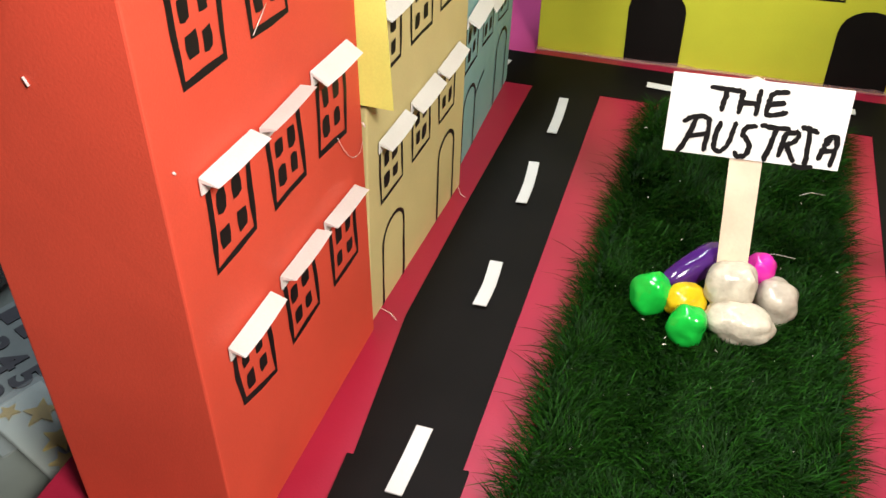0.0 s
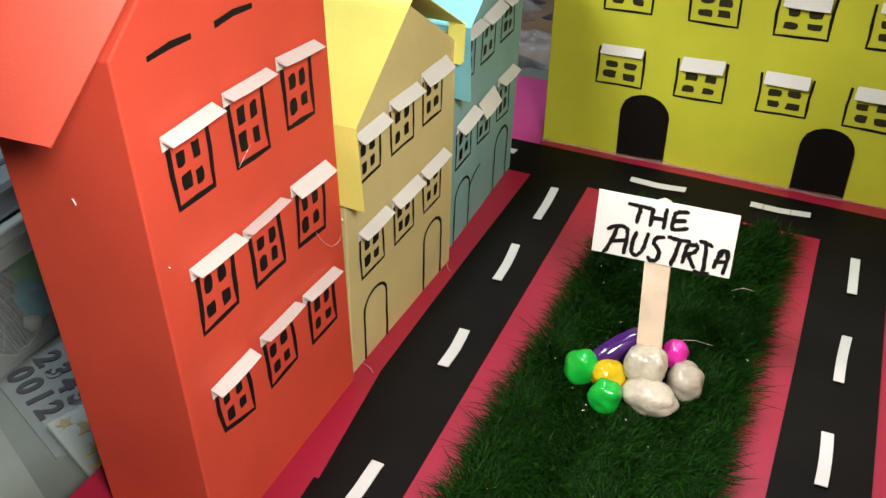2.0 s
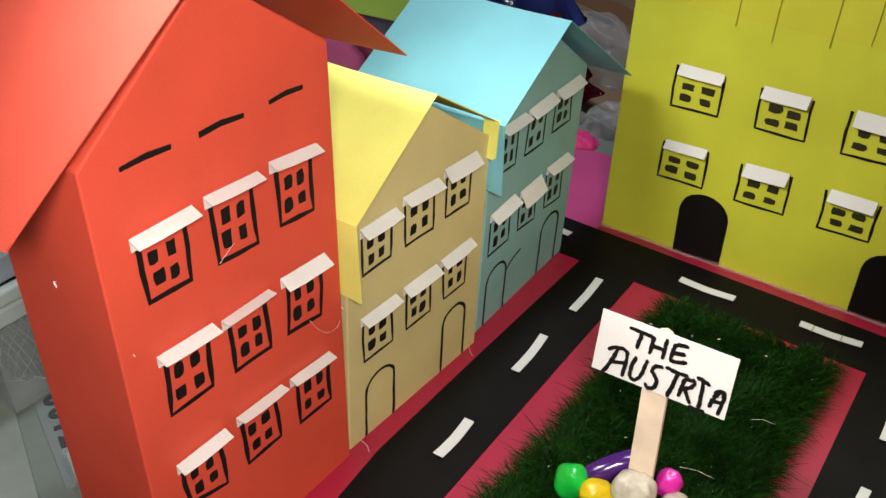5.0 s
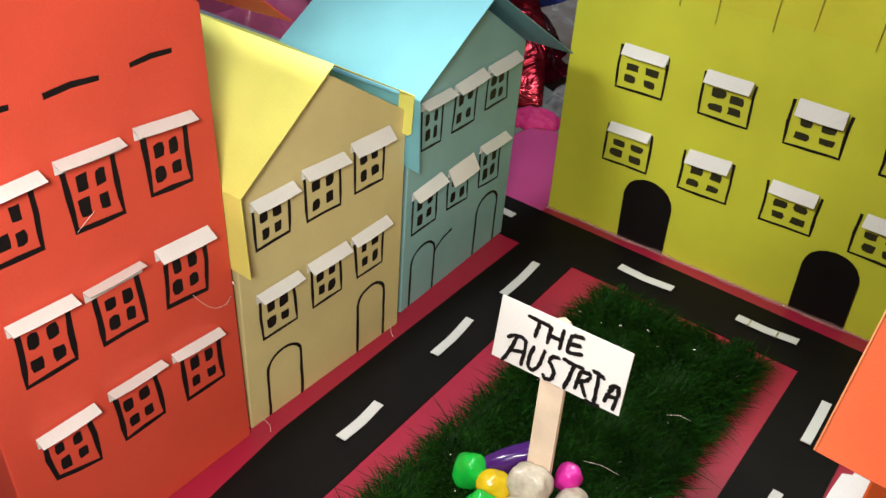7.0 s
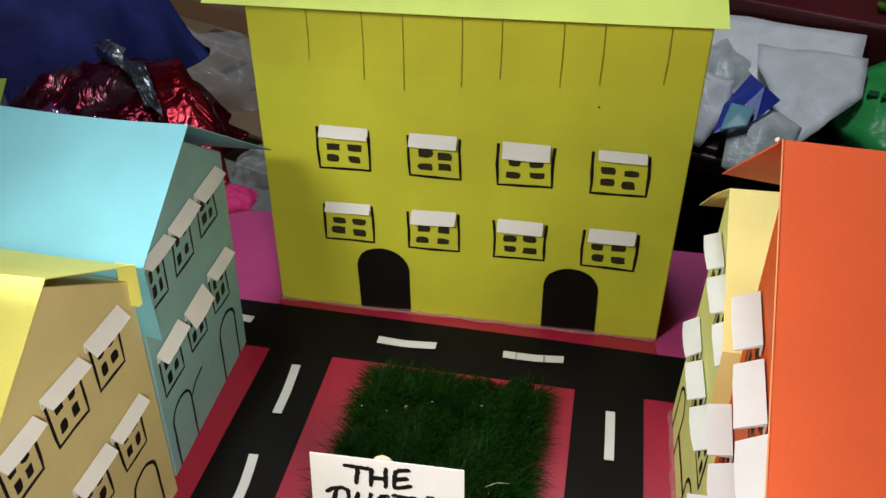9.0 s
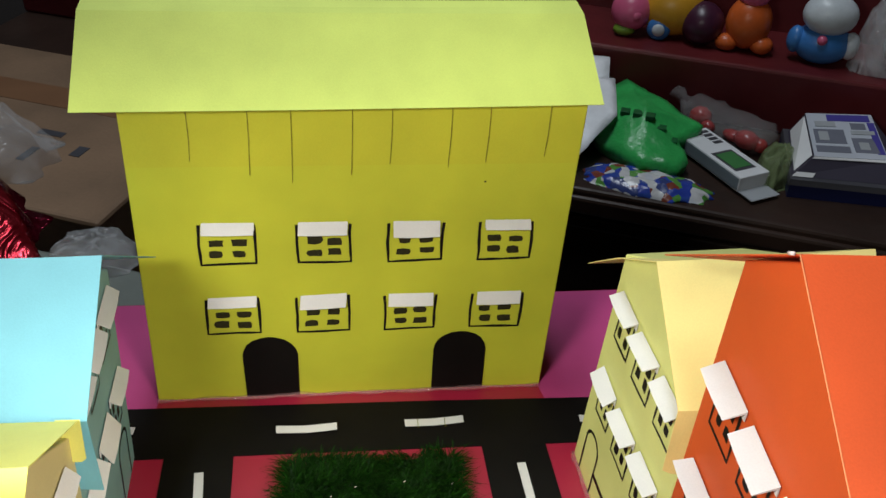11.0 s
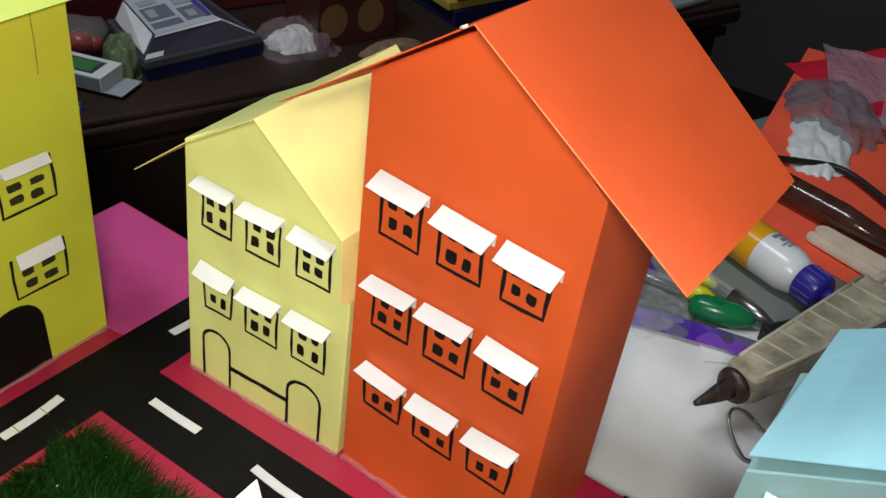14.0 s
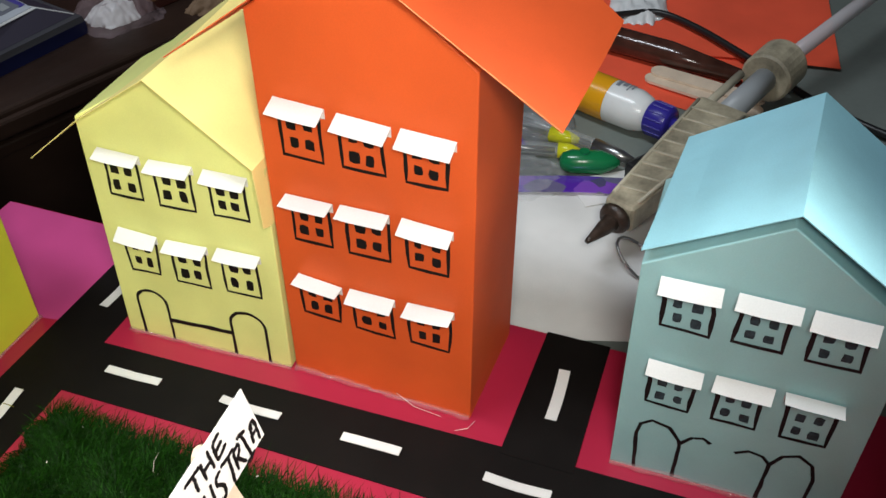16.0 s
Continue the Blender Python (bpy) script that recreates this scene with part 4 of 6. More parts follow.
SHEET = surface("glossy_printed_sheet", (0.19, 0.215, 0.215), rough=0.2, mottle=0.1, scale=30, grain=400)
GOLD = surface("gold_foil", (0.62, 0.44, 0.12), rough=0.3, metal=0.6, mottle=0.2)
GUN = surface("dirty_cream_plastic", (0.29, 0.255, 0.185), rough=0.45, mottle=0.55, scale=60, grain=500, bump=0.3, depth=0.0008)
GUN_RIB = surface("cream_plastic", (0.42, 0.38, 0.29), rough=0.4, mottle=0.15, scale=70, grain=500)
NOZZLE = surface("burnt_nozzle", (0.032, 0.021, 0.016), rough=0.35, mottle=0.5, scale=200, grain=900, bump=0.3, depth=0.0006)
STEEL = surface("grey_steel", (0.30, 0.30, 0.30), rough=0.3, metal=0.9, mottle=0.1)
GLUE_STICK = clear("translucent_glue", (0.70, 0.66, 0.68), 0.75, 0.25, 20.0, 0.1)
BOTTLE = surface("white_bottle_plastic", (0.72, 0.74, 0.75), rough=0.25, spec=0.5, mottle=0.04)
BOTTLE_LABEL = surface("orange_label", (0.78, 0.36, 0.012), rough=0.25, mottle=0.05)
GREY_PRINT = surface("grey_print", (0.20, 0.22, 0.26), rough=0.3)
CAP = surface("violet_blue_plastic", (0.030, 0.022, 0.26), rough=0.3, spec=0.5, mottle=0.08)
BLACK = surface("black_rubber", (0.014, 0.014, 0.015), rough=0.4, mottle=0.2)
SLEEVE = surface("dark_brown_film", (0.055, 0.022, 0.016), rough=0.16, spec=0.6, mottle=0.4, scale=60, grain=300, bump=0.12, depth=0.001)
PEN_GREEN = surface("green_pen_plastic", (0.008, 0.16, 0.055), rough=0.22, spec=0.5, mottle=0.1)
PEN_YELLOW = surface("yellow_pen_plastic", (0.62, 0.60, 0.02), rough=0.25, mottle=0.08)
SKY_CARD = surface("sky_blue_card", (0.22, 0.47, 0.56), **CARD)
TOY = dict(rough=0.35, spec=0.45, mottle=0.15, scale=30, grain=300, bump=0.1, depth=0.001)
T_PINK = surface("toy_pink", (0.55, 0.10, 0.20), **TOY)
T_YELLOW = surface("toy_yellow", (0.50, 0.25, 0.02), **TOY)
T_BLUE = surface("toy_blue", (0.04, 0.16, 0.42), **TOY)
T_PURPLE = surface("toy_dark_purple", (0.05, 0.012, 0.03), **TOY)
T_ORANGE = surface("toy_orange", (0.52, 0.10, 0.02), **TOY)
T_WHITE = surface("toy_white", (0.48, 0.52, 0.55), **TOY)
T_GREEN = surface("toy_green", (0.16, 0.28, 0.03), **TOY)


# ---- helpers of the loose things ----
def lump(w, d, h, seed, rough=0.35, n=30, sharp=3.0, tuck=0.12):
    """A crumpled mound with folds, closed below; its base lies at z = 0."""
    bm = bmesh.new()
    off = Vector((seed * 7.3, seed * 3.1, seed * 1.9))
    rows = []
    for i in range(n + 1):
        row = []
        for j in range(n + 1):
            x, y = 2 * i / n - 1, 2 * j / n - 1
            g = (abs(x) ** sharp + abs(y) ** sharp)
            dome = max(0.0, 1 - g) ** 0.65
            p = Vector((x * 1.6, y * 1.6, 0)) + off
            ridge = 1 - abs(noise.noise(p * 1.3)) * 2
            fold = 1 - abs(noise.noise(p * 2.5 + Vector((5, 1, 2)))) * 2
            z = h * dome * (1 - rough + rough * (0.6 * ridge + 0.4 * fold) + 0.07 * noise.noise(p * 6))
            k = 1 - tuck * noise.noise(p * 2.2 + Vector((0, 9, 0))) * (abs(x) + abs(y))
            sx = x * math.sqrt(max(0.0, 1 - 0.38 * y * y))
            sy = y * math.sqrt(max(0.0, 1 - 0.38 * x * x))
            row.append(bm.verts.new((sx * w / 2 * k + 0.02 * h * fold, sy * d / 2 * k, max(0.0004, z))))
        rows.append(row)
    for a, b in zip(rows, rows[1:]):
        for j in range(n):
            bm.faces.new((a[j], b[j], b[j + 1], a[j + 1]))
    rim = rows[0][:] + [r[-1] for r in rows[1:]] + rows[-1][-2::-1] + [r[0] for r in rows[-2:0:-1]]
    low = [bm.verts.new((v.co.x, v.co.y, 0.0)) for v in rim]
    k = len(rim)
    for i in range(k):
        bm.faces.new((rim[i], rim[(i + 1) % k], low[(i + 1) % k], low[i]))
    bm.faces.new(low[::-1])
    return fixed(bm)


def crumpled(name, label, category, material, place, size, yaw, seed, rough=0.35, smooth=True, group="", n=30):
    ob = part(name, lump(*size, seed, rough, n), material, smooth=smooth)
    ob.matrix_world = pose(*place, 0, 0, yaw)
    return tagged(ob, label, category, group)


SB = pose(0.279, 0.473, -0.165, 0, 0, -22.5)


def on_shelf(ob, u, v, h=0.0, turn=0.0, rx=0.0):
    ob.matrix_world = SB @ pose(u, v, h, rx, 0, turn)
    return ob


def flat(pts, z, thick=0.0003):
    bm = bmesh.new()
    prism(bm, [(x, y, z) for x, y in pts], (0, 0, thick))
    return fixed(bm)


def bent_sheet(w, d, curl, thick=0.0003, n=10, seed=1):
    """A paper sheet from its corner, waved a little."""
    vs, bm = [], bmesh.new()
    for i in range(n + 1):
        vs.append([])
        for j in range(n + 1):
            z = curl * (0.5 + 0.5 * noise.noise(Vector((i / n * 2.1 + seed, j / n * 2.1, seed))))
            if i == 0 or j == n:
                z *= 1.2
            vs[-1].append(bm.verts.new((w * i / n, -d * j / n, z + thick)))
    for a, b in zip(vs, vs[1:]):
        for j in range(n):
            bm.faces.new((a[j], a[j + 1], b[j + 1], b[j]))
    fixed(bm)
    bmesh.ops.solidify(bm, geom=bm.faces[:], thickness=thick)
    return bm


def ball(bm, c, r, squash=(1, 1, 1), sub=2):
    g = bmesh.ops.create_icosphere(bm, subdivisions=sub, radius=r)
    for v in g["verts"]:
        v.co = Vector((v.co.x * squash[0] + c[0], v.co.y * squash[1] + c[1], v.co.z * squash[2] + c[2]))
    return bm


# ---- on the sideboard ----
def draped(ring, peak, thick=0.0012, rumple=0.0015, seed=1, cuts=5, foot=None):
    """A loose sheet over a ring of points, raised to its peak, with soft folds; with a foot it is a closed heap down to that height."""
    bm = bmesh.new()
    top = bm.verts.new(peak)
    vs = [bm.verts.new(p) for p in ring]
    for a, b in zip(vs, vs[1:] + vs[:1]):
        bm.faces.new((top, a, b))
    bmesh.ops.subdivide_edges(bm, edges=bm.edges[:], cuts=cuts, use_grid_fill=True)
    for v in bm.verts:
        q = v.co * 38 + Vector((seed * 3.7, seed, 0))
        v.co.z += rumple * (noise.noise(q) + 0.5 * noise.noise(q * 2.3))
    fixed(bm)
    if sum(f.normal.z for f in bm.faces) < 0:
        bmesh.ops.reverse_faces(bm, faces=bm.faces[:])
    if foot is None:
        bmesh.ops.solidify(bm, geom=bm.faces[:], thickness=thick)
        return bm
    grown = bmesh.ops.extrude_edge_only(bm, edges=[e for e in bm.edges if e.is_boundary])
    for v in grown["geom"]:
        if isinstance(v, bmesh.types.BMVert):
            v.co = Vector((peak[0] + (v.co.x - peak[0]) * 0.96, peak[1] + (v.co.y - peak[1]) * 0.96, foot))
    bmesh.ops.contextual_create(bm, geom=[e for e in bm.edges if e.is_boundary])
    return fixed(bm)


def hexa(low, high):
    """A solid between four low and four high corners."""
    bm = bmesh.new()
    a, b = [bm.verts.new(p) for p in low], [bm.verts.new(p) for p in high]
    bm.faces.new(a[::-1])
    bm.faces.new(b)
    for k in range(4):
        bm.faces.new((a[k], a[(k + 1) % 4], b[(k + 1) % 4], b[k]))
    return fixed(bm)


def on_quad(quad, s0, s1, t0, t1, lift=0.0004, thick=0.0004):
    """A thin printed patch on the four-cornered face, between the shares s and t of its sides."""
    a, b, c, d = (Vector(p) for p in quad)
    n = (b - a).cross(d - a).normalized()
    n = n if n.z > 0 else -n
    at = lambda p, q: (a + (b - a) * p) * (1 - q) + (d + (c - d) * p) * q
    bm = bmesh.new()
    prism(bm, [at(p, q) + n * lift for p, q in ((s0, t0), (s1, t0), (s1, t1), (s0, t1))], n * thick)
    return fixed(bm)


bag = on_shelf(thing("carrier_bag", "crumpled green plastic carrier bag with dark green print", "plastic bag"), 0.0, 0.0)
folded = draped(((0.002, 0.212, 0.044), (0.037, 0.184, 0.046), (0.104, 0.138, 0.034), (0.078, 0.108, 0.028), (0.094, 0.072, 0.020), (0.084, 0.052, 0.016), (0.041, 0.050, 0.020), (-0.010, 0.086, 0.018), (-0.040, 0.140, 0.020), (-0.030, 0.195, 0.030)), (0.034, 0.122, 0.054), 0.001, 0.006, 4, 6, 0.002)
rest = [(0.012 + 0.0150 * k, 0.119 - 0.0050 * k) for k in range(5)]
tops = [min(folded.verts, key=lambda v: (v.co.x - x) ** 2 + (v.co.y - y) ** 2 - v.co.z * 0.001).co.z for x, y in rest]
part("bag", folded, GREEN_BAG, bag, smooth=True)
for (x, y), z in zip(rest, tops):
    part("print_bar", block(x - 0.0055, x + 0.0055, y - 0.0060, y + 0.0060, z - 0.004, z + 0.0016, 0.0008), DARK_GREEN, bag)
ob = crumpled("snack_packet", "flat blue and white printed snack packet", "snack packet", SNACK, (0, 0, 0), (0.145, 0.060, 0.014), 0, 5)
on_shelf(ob, 0.052, 0.036, 0.0, -3)
HEAP_GREY = surface("milky_plastic_film", (0.58, 0.62, 0.62), rough=0.3, mottle=0.2, scale=40, grain=200, bump=0.4, depth=0.002)
ob = crumpled("plastic_bag", "crumpled milky grey plastic bag on the sideboard", "plastic bag", HEAP_GREY, (0, 0, 0), (0.17, 0.20, 0.062), 0, 8, 0.3)
on_shelf(ob, -0.185, 0.105, turn=10)
for nm, lab, cat, mm, ring, peak, thick, rumple in (
        ("mailing_bag", "stiff white mailing bag leaning against the red shelf", "plastic bag", WHITE_BAG, ((-0.225, 0.212, 0.062), (-0.023, 0.212, 0.071), (-0.012, 0.150, 0.042), (-0.035, 0.060, 0.001), (-0.150, 0.060, 0.001), (-0.20, 0.160, 0.042)), (-0.11, 0.150, 0.046), 0.0015, 0.002),
        ("white_sheet", "white folded sheet draped over the heap of bags", "paper sheet", WHITE_BAG, ((-0.128, 0.158, 0.058), (-0.010, 0.176, 0.062), (0.004, 0.106, 0.046), (-0.033, 0.018, 0.018), (-0.060, 0.020, 0.020), (-0.088, 0.085, 0.040), (-0.114, 0.118, 0.052)), (-0.056, 0.110, 0.056), 0.0012, 0.003),
        ("paper_curl", "curled pale paper hanging over the sideboard's edge", "paper", HEAP_GREY, ((-0.070, 0.052, 0.036), (-0.098, -0.010, 0.026), (-0.090, -0.040, 0.004), (-0.062, -0.045, 0.002), (-0.034, 0.010, 0.016), (-0.036, 0.040, 0.028)), (-0.064, 0.004, 0.040), 0.0010, 0.001),
        ("white_wrapper", "small white crumpled wrapper beside the blue one", "wrapper", WHITE_BAG, ((-0.178, 0.075, 0.05), (-0.122, 0.070, 0.050), (-0.112, 0.020, 0.030), (-0.126, -0.006, 0.0), (-0.175, 0.0, 0.0)), (-0.145, 0.035, 0.052), 0.0012, 0.004),
        ("blue_wrapper", "small folded dark blue wrapper on the white bags", "wrapper", BLUE_PRINT, ((-0.112, 0.092, 0.050), (-0.066, 0.052, 0.047), (-0.078, 0.014, 0.038), (-0.112, -0.012, 0.024), (-0.118, 0.030, 0.038)), (-0.084, 0.048, 0.060), 0.0010, 0.0008),
        ("light_blue_wrapper", "light blue scrap of wrapper on the dark blue one", "wrapper", SKY_CARD, ((-0.108, 0.020, 0.0475), (-0.082, 0.018, 0.048), (-0.080, -0.008, 0.040), (-0.104, -0.020, 0.034)), (-0.094, 0.004, 0.047), 0.0008, 0.0008)):
    ob = part(nm, draped(ring, peak, thick, rumple, len(nm)), mm, smooth=nm != "blue_wrapper")
    ob.matrix_world = SB.copy()
    tagged(ob, lab, cat)

pack = on_shelf(thing("sweet_bag", "clear plastic roll bag with red sweets inside and a twisted end", "plastic bag"), 0.130, 0.177, 0.0, -31)
r = random.Random(77)
bm = tube(bmesh.new(), [(-0.078, 0.010, 0.034), (-0.066, 0.006, 0.030), (-0.056, 0.002, 0.026)] + [(-0.046 + 0.011 * k, 0.0, 0.0245) for k in range(10)] + [(0.060, 0.0, 0.020)], [0.013, 0.006, 0.012] + [0.0215 + r.uniform(-0.002, 0.002) for k in range(10)] + [0.015], 18)
for v in bm.verts:
    v.co += 0.0022 * Vector((0, noise.noise(v.co * 160), noise.noise(v.co * 160 + Vector((7, 0, 0)))))
    v.co.z = max(v.co.z, 0.0005)
part("film", bm, clear("glossy_clear_film", (0.50, 0.48, 0.48), 0.20, 0.10, 140.0, 0.9), pack, "clear crinkled film", True)
SWEET = surface("red_sweet", (0.42, 0.040, 0.040), rough=0.25, spec=0.5, mottle=0.2)
for x, y, rr, q in ((-0.036, 0.002, 0.0135, (1.1, 1, 1.0)), (-0.020, -0.004, 0.010, (1.0, 0.8, 0.8)), (0.014, 0.003, 0.010, (1.6, 1, 0.7)), (0.034, -0.003, 0.0130, (1.3, 1, 0.9)), (0.050, 0.002, 0.009, (1.0, 1, 1.0))):
    part("red_sweet", ball(bmesh.new(), (x, y, rr * q[2] + 0.004), rr, q), SWEET, pack, smooth=True)
ob = crumpled("clear_pouch", "small clear plastic pouch holding green liquid", "pouch", clear("green_tinted_film", (0.20, 0.26, 0.12), 0.6), (0, 0, 0), (0.045, 0.085, 0.040), 0, 23)
on_shelf(ob, 0.192, 0.110, 0.0, -14)

box = on_shelf(thing("gadget_carton", "flat white carton with a green window, lying tilted", "carton"), 0.130, 0.104, 0.0, -48.5)
part("body", block(-0.057, 0.057, -0.021, 0.021, 0.004, 0.022, 0.0010), WHITE_CARD, box)
part("window", block(0.004, 0.038, -0.013, 0.010, 0.0216, 0.0227), surface("dark_green_window", (0.05, 0.20, 0.06), **CARD), box, "green printed window")
part("frame", block(-0.001, 0.043, -0.016, 0.013, 0.0213, 0.0222), DARK_GREY, box, "dark window frame")
part("side_print", block(-0.055, 0.055, -0.0214, -0.0210, 0.006, 0.020), surface("blue_grey_card", (0.20, 0.24, 0.27), **CARD), box, "blue-grey long side")
part("flap", block(0.057, 0.080, -0.020, 0.020, 0.0042, 0.0052), GREY_CARD, box, "open grey end flap")
for k in range(4):
    part("print_bar", block(-0.051 + k * 0.009, -0.045 + k * 0.009, 0.004, 0.016, 0.0218, 0.0224), DARK_GREY, box)

slab = on_shelf(thing("flat_box", "flat dark blue box under the printed carton", "box"), 0.0, 0.0)
part("body", hexa([(0.206, 0.064, 0.0), (0.354, 0.086, 0.0), (0.332, 0.212, 0.0), (0.198, 0.188, 0.0)], [(0.206, 0.064, 0.016), (0.354, 0.086, 0.016), (0.332, 0.212, 0.016), (0.198, 0.188, 0.016)]), NAVY, slab)
part("lid", hexa([(0.204, 0.062, 0.0164), (0.352, 0.084, 0.0164), (0.333, 0.213, 0.0164), (0.197, 0.189, 0.0164)], [(0.205, 0.063, 0.0235), (0.351, 0.085, 0.0235), (0.332, 0.212, 0.0235), (0.198, 0.188, 0.0235)]), DARK_GREY, slab, "dark grey upper edge")
carton = on_shelf(thing("medicine_carton", "white and blue printed carton, its open end coloured dark", "carton"), 0.0, 0.0, 0.0238)
carton_roof = [(0.226, 0.088, 0.0190), (0.306, 0.108, 0.0190), (0.291, 0.197, 0.0300), (0.216, 0.173, 0.0300)]
carton_base = [(0.206, 0.070, 0.0), (0.346, 0.094, 0.0), (0.318, 0.206, 0.0), (0.204, 0.182, 0.0)]
# Solid block: its dark colour gives the side flap and the open end's shade.
part("body", hexa(carton_base, carton_roof), surface("shaded_end_card", (0.045, 0.040, 0.060), **CARD), carton)
part("printed_face", on_quad(carton_roof, 0.0, 1.0, 0.0, 1.0, 0.0003, 0.0006), surface("pale_blue_card", (0.46, 0.49, 0.55), **CARD), carton, "pale printed upper face")
SLATE = surface("slate_print", (0.15, 0.16, 0.20), **CARD)
VIOLET = surface("violet_print", (0.06, 0.05, 0.28), **CARD)
for s0, s1, t0, t1, mm in ((0.06, 0.50, 0.30, 0.62, SLATE), (0.10, 0.40, 0.68, 0.80, GREY_CARD), (0.58, 0.92, 0.12, 0.44, SLATE), (0.60, 0.94, 0.52, 0.60, GREY_CARD), (0.30, 0.94, 0.82, 0.97, VIOLET), (0.88, 0.985, 0.10, 0.80, VIOLET), (0.05, 0.52, 0.10, 0.24, SLATE), (0.62, 0.84, 0.64, 0.78, SLATE), (0.12, 0.26, 0.36, 0.56, GREY_CARD), (0.66, 0.80, 0.18, 0.34, GREY_CARD)):
    part("print_bar", on_quad(carton_roof, s0, s1, t0, t1, 0.0010 + (0.0005 if mm is GREY_CARD else 0), 0.0004), mm, carton)
carton_front = [carton_base[0], carton_base[1], carton_roof[1], carton_roof[0]]
part("white_edge", on_quad(carton_front, 0.0, 1.0, 0.90, 1.0, 0.0004, 0.0006), WHITE_CARD, carton, "white folded front edge")
part("white_edge", on_quad(carton_front, 0.0, 0.16, 0.0, 0.22, 0.0004, 0.0006), WHITE_CARD, carton, "white folded front edge")
part("white_edge", on_quad([carton_base[3], carton_base[0], carton_roof[0], carton_roof[3]], 0.05, 0.95, 0.15, 0.95, 0.0004, 0.0006), WHITE_CARD, carton, "white side")
part("white_edge", on_quad([carton_base[1], carton_base[2], carton_roof[2], carton_roof[1]], 0.0, 0.05, 0.0, 1.0, 0.0004, 0.0006), WHITE_CARD, carton, "white folded corner")
ob = crumpled("plastic_bag", "pale pinkish plastic bag, half full and crumpled", "plastic bag", PINKISH, (0, 0, 0), (0.105, 0.10, 0.030), 0, 31, 0.3)
on_shelf(ob, 0.400, 0.10)
ob = crumpled("tissue_pack", "crumpled white tissue inside the pinkish bag", "tissue", WHITE_CARD, (0, 0, 0), (0.065, 0.06, 0.024), 0, 33, 0.5)
on_shelf(ob, 0.398, 0.10)

brown = on_shelf(thing("biscuit_carton", "dark brown carton with round biscuit pictures", "carton"), 0.474, 0.12, 0.0, 2)
part("body", block(-0.056, 0.056, -0.045, 0.045, 0.0, 0.078, 0.002), BROWN_CARD, brown)
for x in (-0.034, 0.018):
    bm = bmesh.new()
    bmesh.ops.create_circle(bm, cap_ends=True, segments=20, radius=0.019)
    for v in bm.verts:
        v.co = Vector((v.co.x + x, -0.0455, v.co.y * 1.15 + 0.034))
    part("biscuit_picture", bm, BISCUIT, brown)
part("print_bar", block(0.004, 0.030, -0.0458, -0.0450, 0.062, 0.074), RED_CARD, brown)
tray = on_shelf(thing("tray_carton", "lime green open carton on top of the brown one", "carton"), 0.476, 0.12, 0.0785, 2)
for x0, x1, y0, y1 in ((-0.054, 0.054, -0.036, -0.034), (-0.054, 0.054, 0.034, 0.036), (-0.054, -0.052, -0.034, 0.034), (0.052, 0.054, -0.034, 0.034)):
    part("side", block(x0, x1, y0, y1, 0.0, 0.030), LIME_CARD, tray)
part("inset", block(-0.052, 0.052, -0.034, 0.034, 0.0, 0.025), GREY_CARD, tray, "grey contents below the rim")
part("print_bar", block(0.004, 0.030, -0.0366, -0.036, 0.010, 0.018), DARK_GREEN, tray)
ob = crumpled("paper_wrapper", "small crumpled brown paper wrapper before the carton", "wrapper", KRAFT, (0, 0, 0), (0.09, 0.035, 0.016), 0, 36, 0.5)
on_shelf(ob, 0.505, 0.035)

for z, u, mat_box, nm, lab, size in ((0.0, 0.69, NAVY, "blue_box", "flat dark blue box at the bottom of the stack", (0.075, 0.072, 0.022)), (0.0222, 0.665, YELLOW_CARD, "yellow_box", "flat yellow box in the stack", (0.058, 0.07, 0.012)),
                                     (0.0346, 0.695, RED_CARD, "red_box", "red carton in the stack", (0.072, 0.075, 0.022)), (0.0568, 0.685, RED_CARD, "red_box", "red carton with a white panel on top of the stack", (0.070, 0.072, 0.022))):
    e = on_shelf(thing(nm, lab, "box", "stack of boxes"), u, 0.15, z, random.Random(int(z * 1e4)).uniform(-6, 6))
    part("body", block(-size[0], size[0], -size[1], size[1], 0.0, size[2], 0.002), mat_box, e)
    if "panel" in lab:
        part("panel", block(-0.050, 0.058, -0.035, 0.060, size[2] + 0.0002, size[2] + 0.0010), GREY_CARD, e, "white printed panel")
    if mat_box is RED_CARD:
        part("print_bar", block(-0.050, -0.040, -size[1] - 0.0008, -size[1], 0.004, 0.019), WHITE_CARD, e)
tag = on_shelf(thing("tag_card", "small yellow tag card hanging at the shelf", "card"), 0.790, 0.10, 0.0, 0)
bm = bmesh.new()
prism(bm, [(-0.022, 0.0, 0.058), (0.016, 0.0, 0.052), (0.024, 0.004, 0.094), (-0.012, 0.004, 0.102)], (0, 0.0008, 0))
part("card", fixed(bm), YELLOW_CARD, tag)
part("print_bar", block(-0.006, 0.006, -0.0008, 0.0, 0.068, 0.086), GREY_CARD, tag)
part("stem", block(-0.001, 0.001, 0.001, 0.002, 0.0, 0.060), STEEL, tag)

ob = part("white_tray", block(-0.07, 0.07, -0.055, 0.055, 0.0, 0.012, 0.005), GREY_CARD)
tagged(ob, "flat pale grey tray at the sideboard's end", "tray")
on_shelf(ob, 0.975, 0.062, 0.0, 8)

# toys on the raised back shelf, as plain rounded shapes
def toy(label, u, v, lumps, category="toy"):
    e = on_shelf(thing("toy", label, category, "toys on the raised shelf"), u, v, 0.0825)
    for k, (x, y, z, r, q, mat_toy) in enumerate(lumps):
        part("lump", ball(bmesh.new(), (x, y, z), r, q, 3), mat_toy, e, smooth=True)
    return e


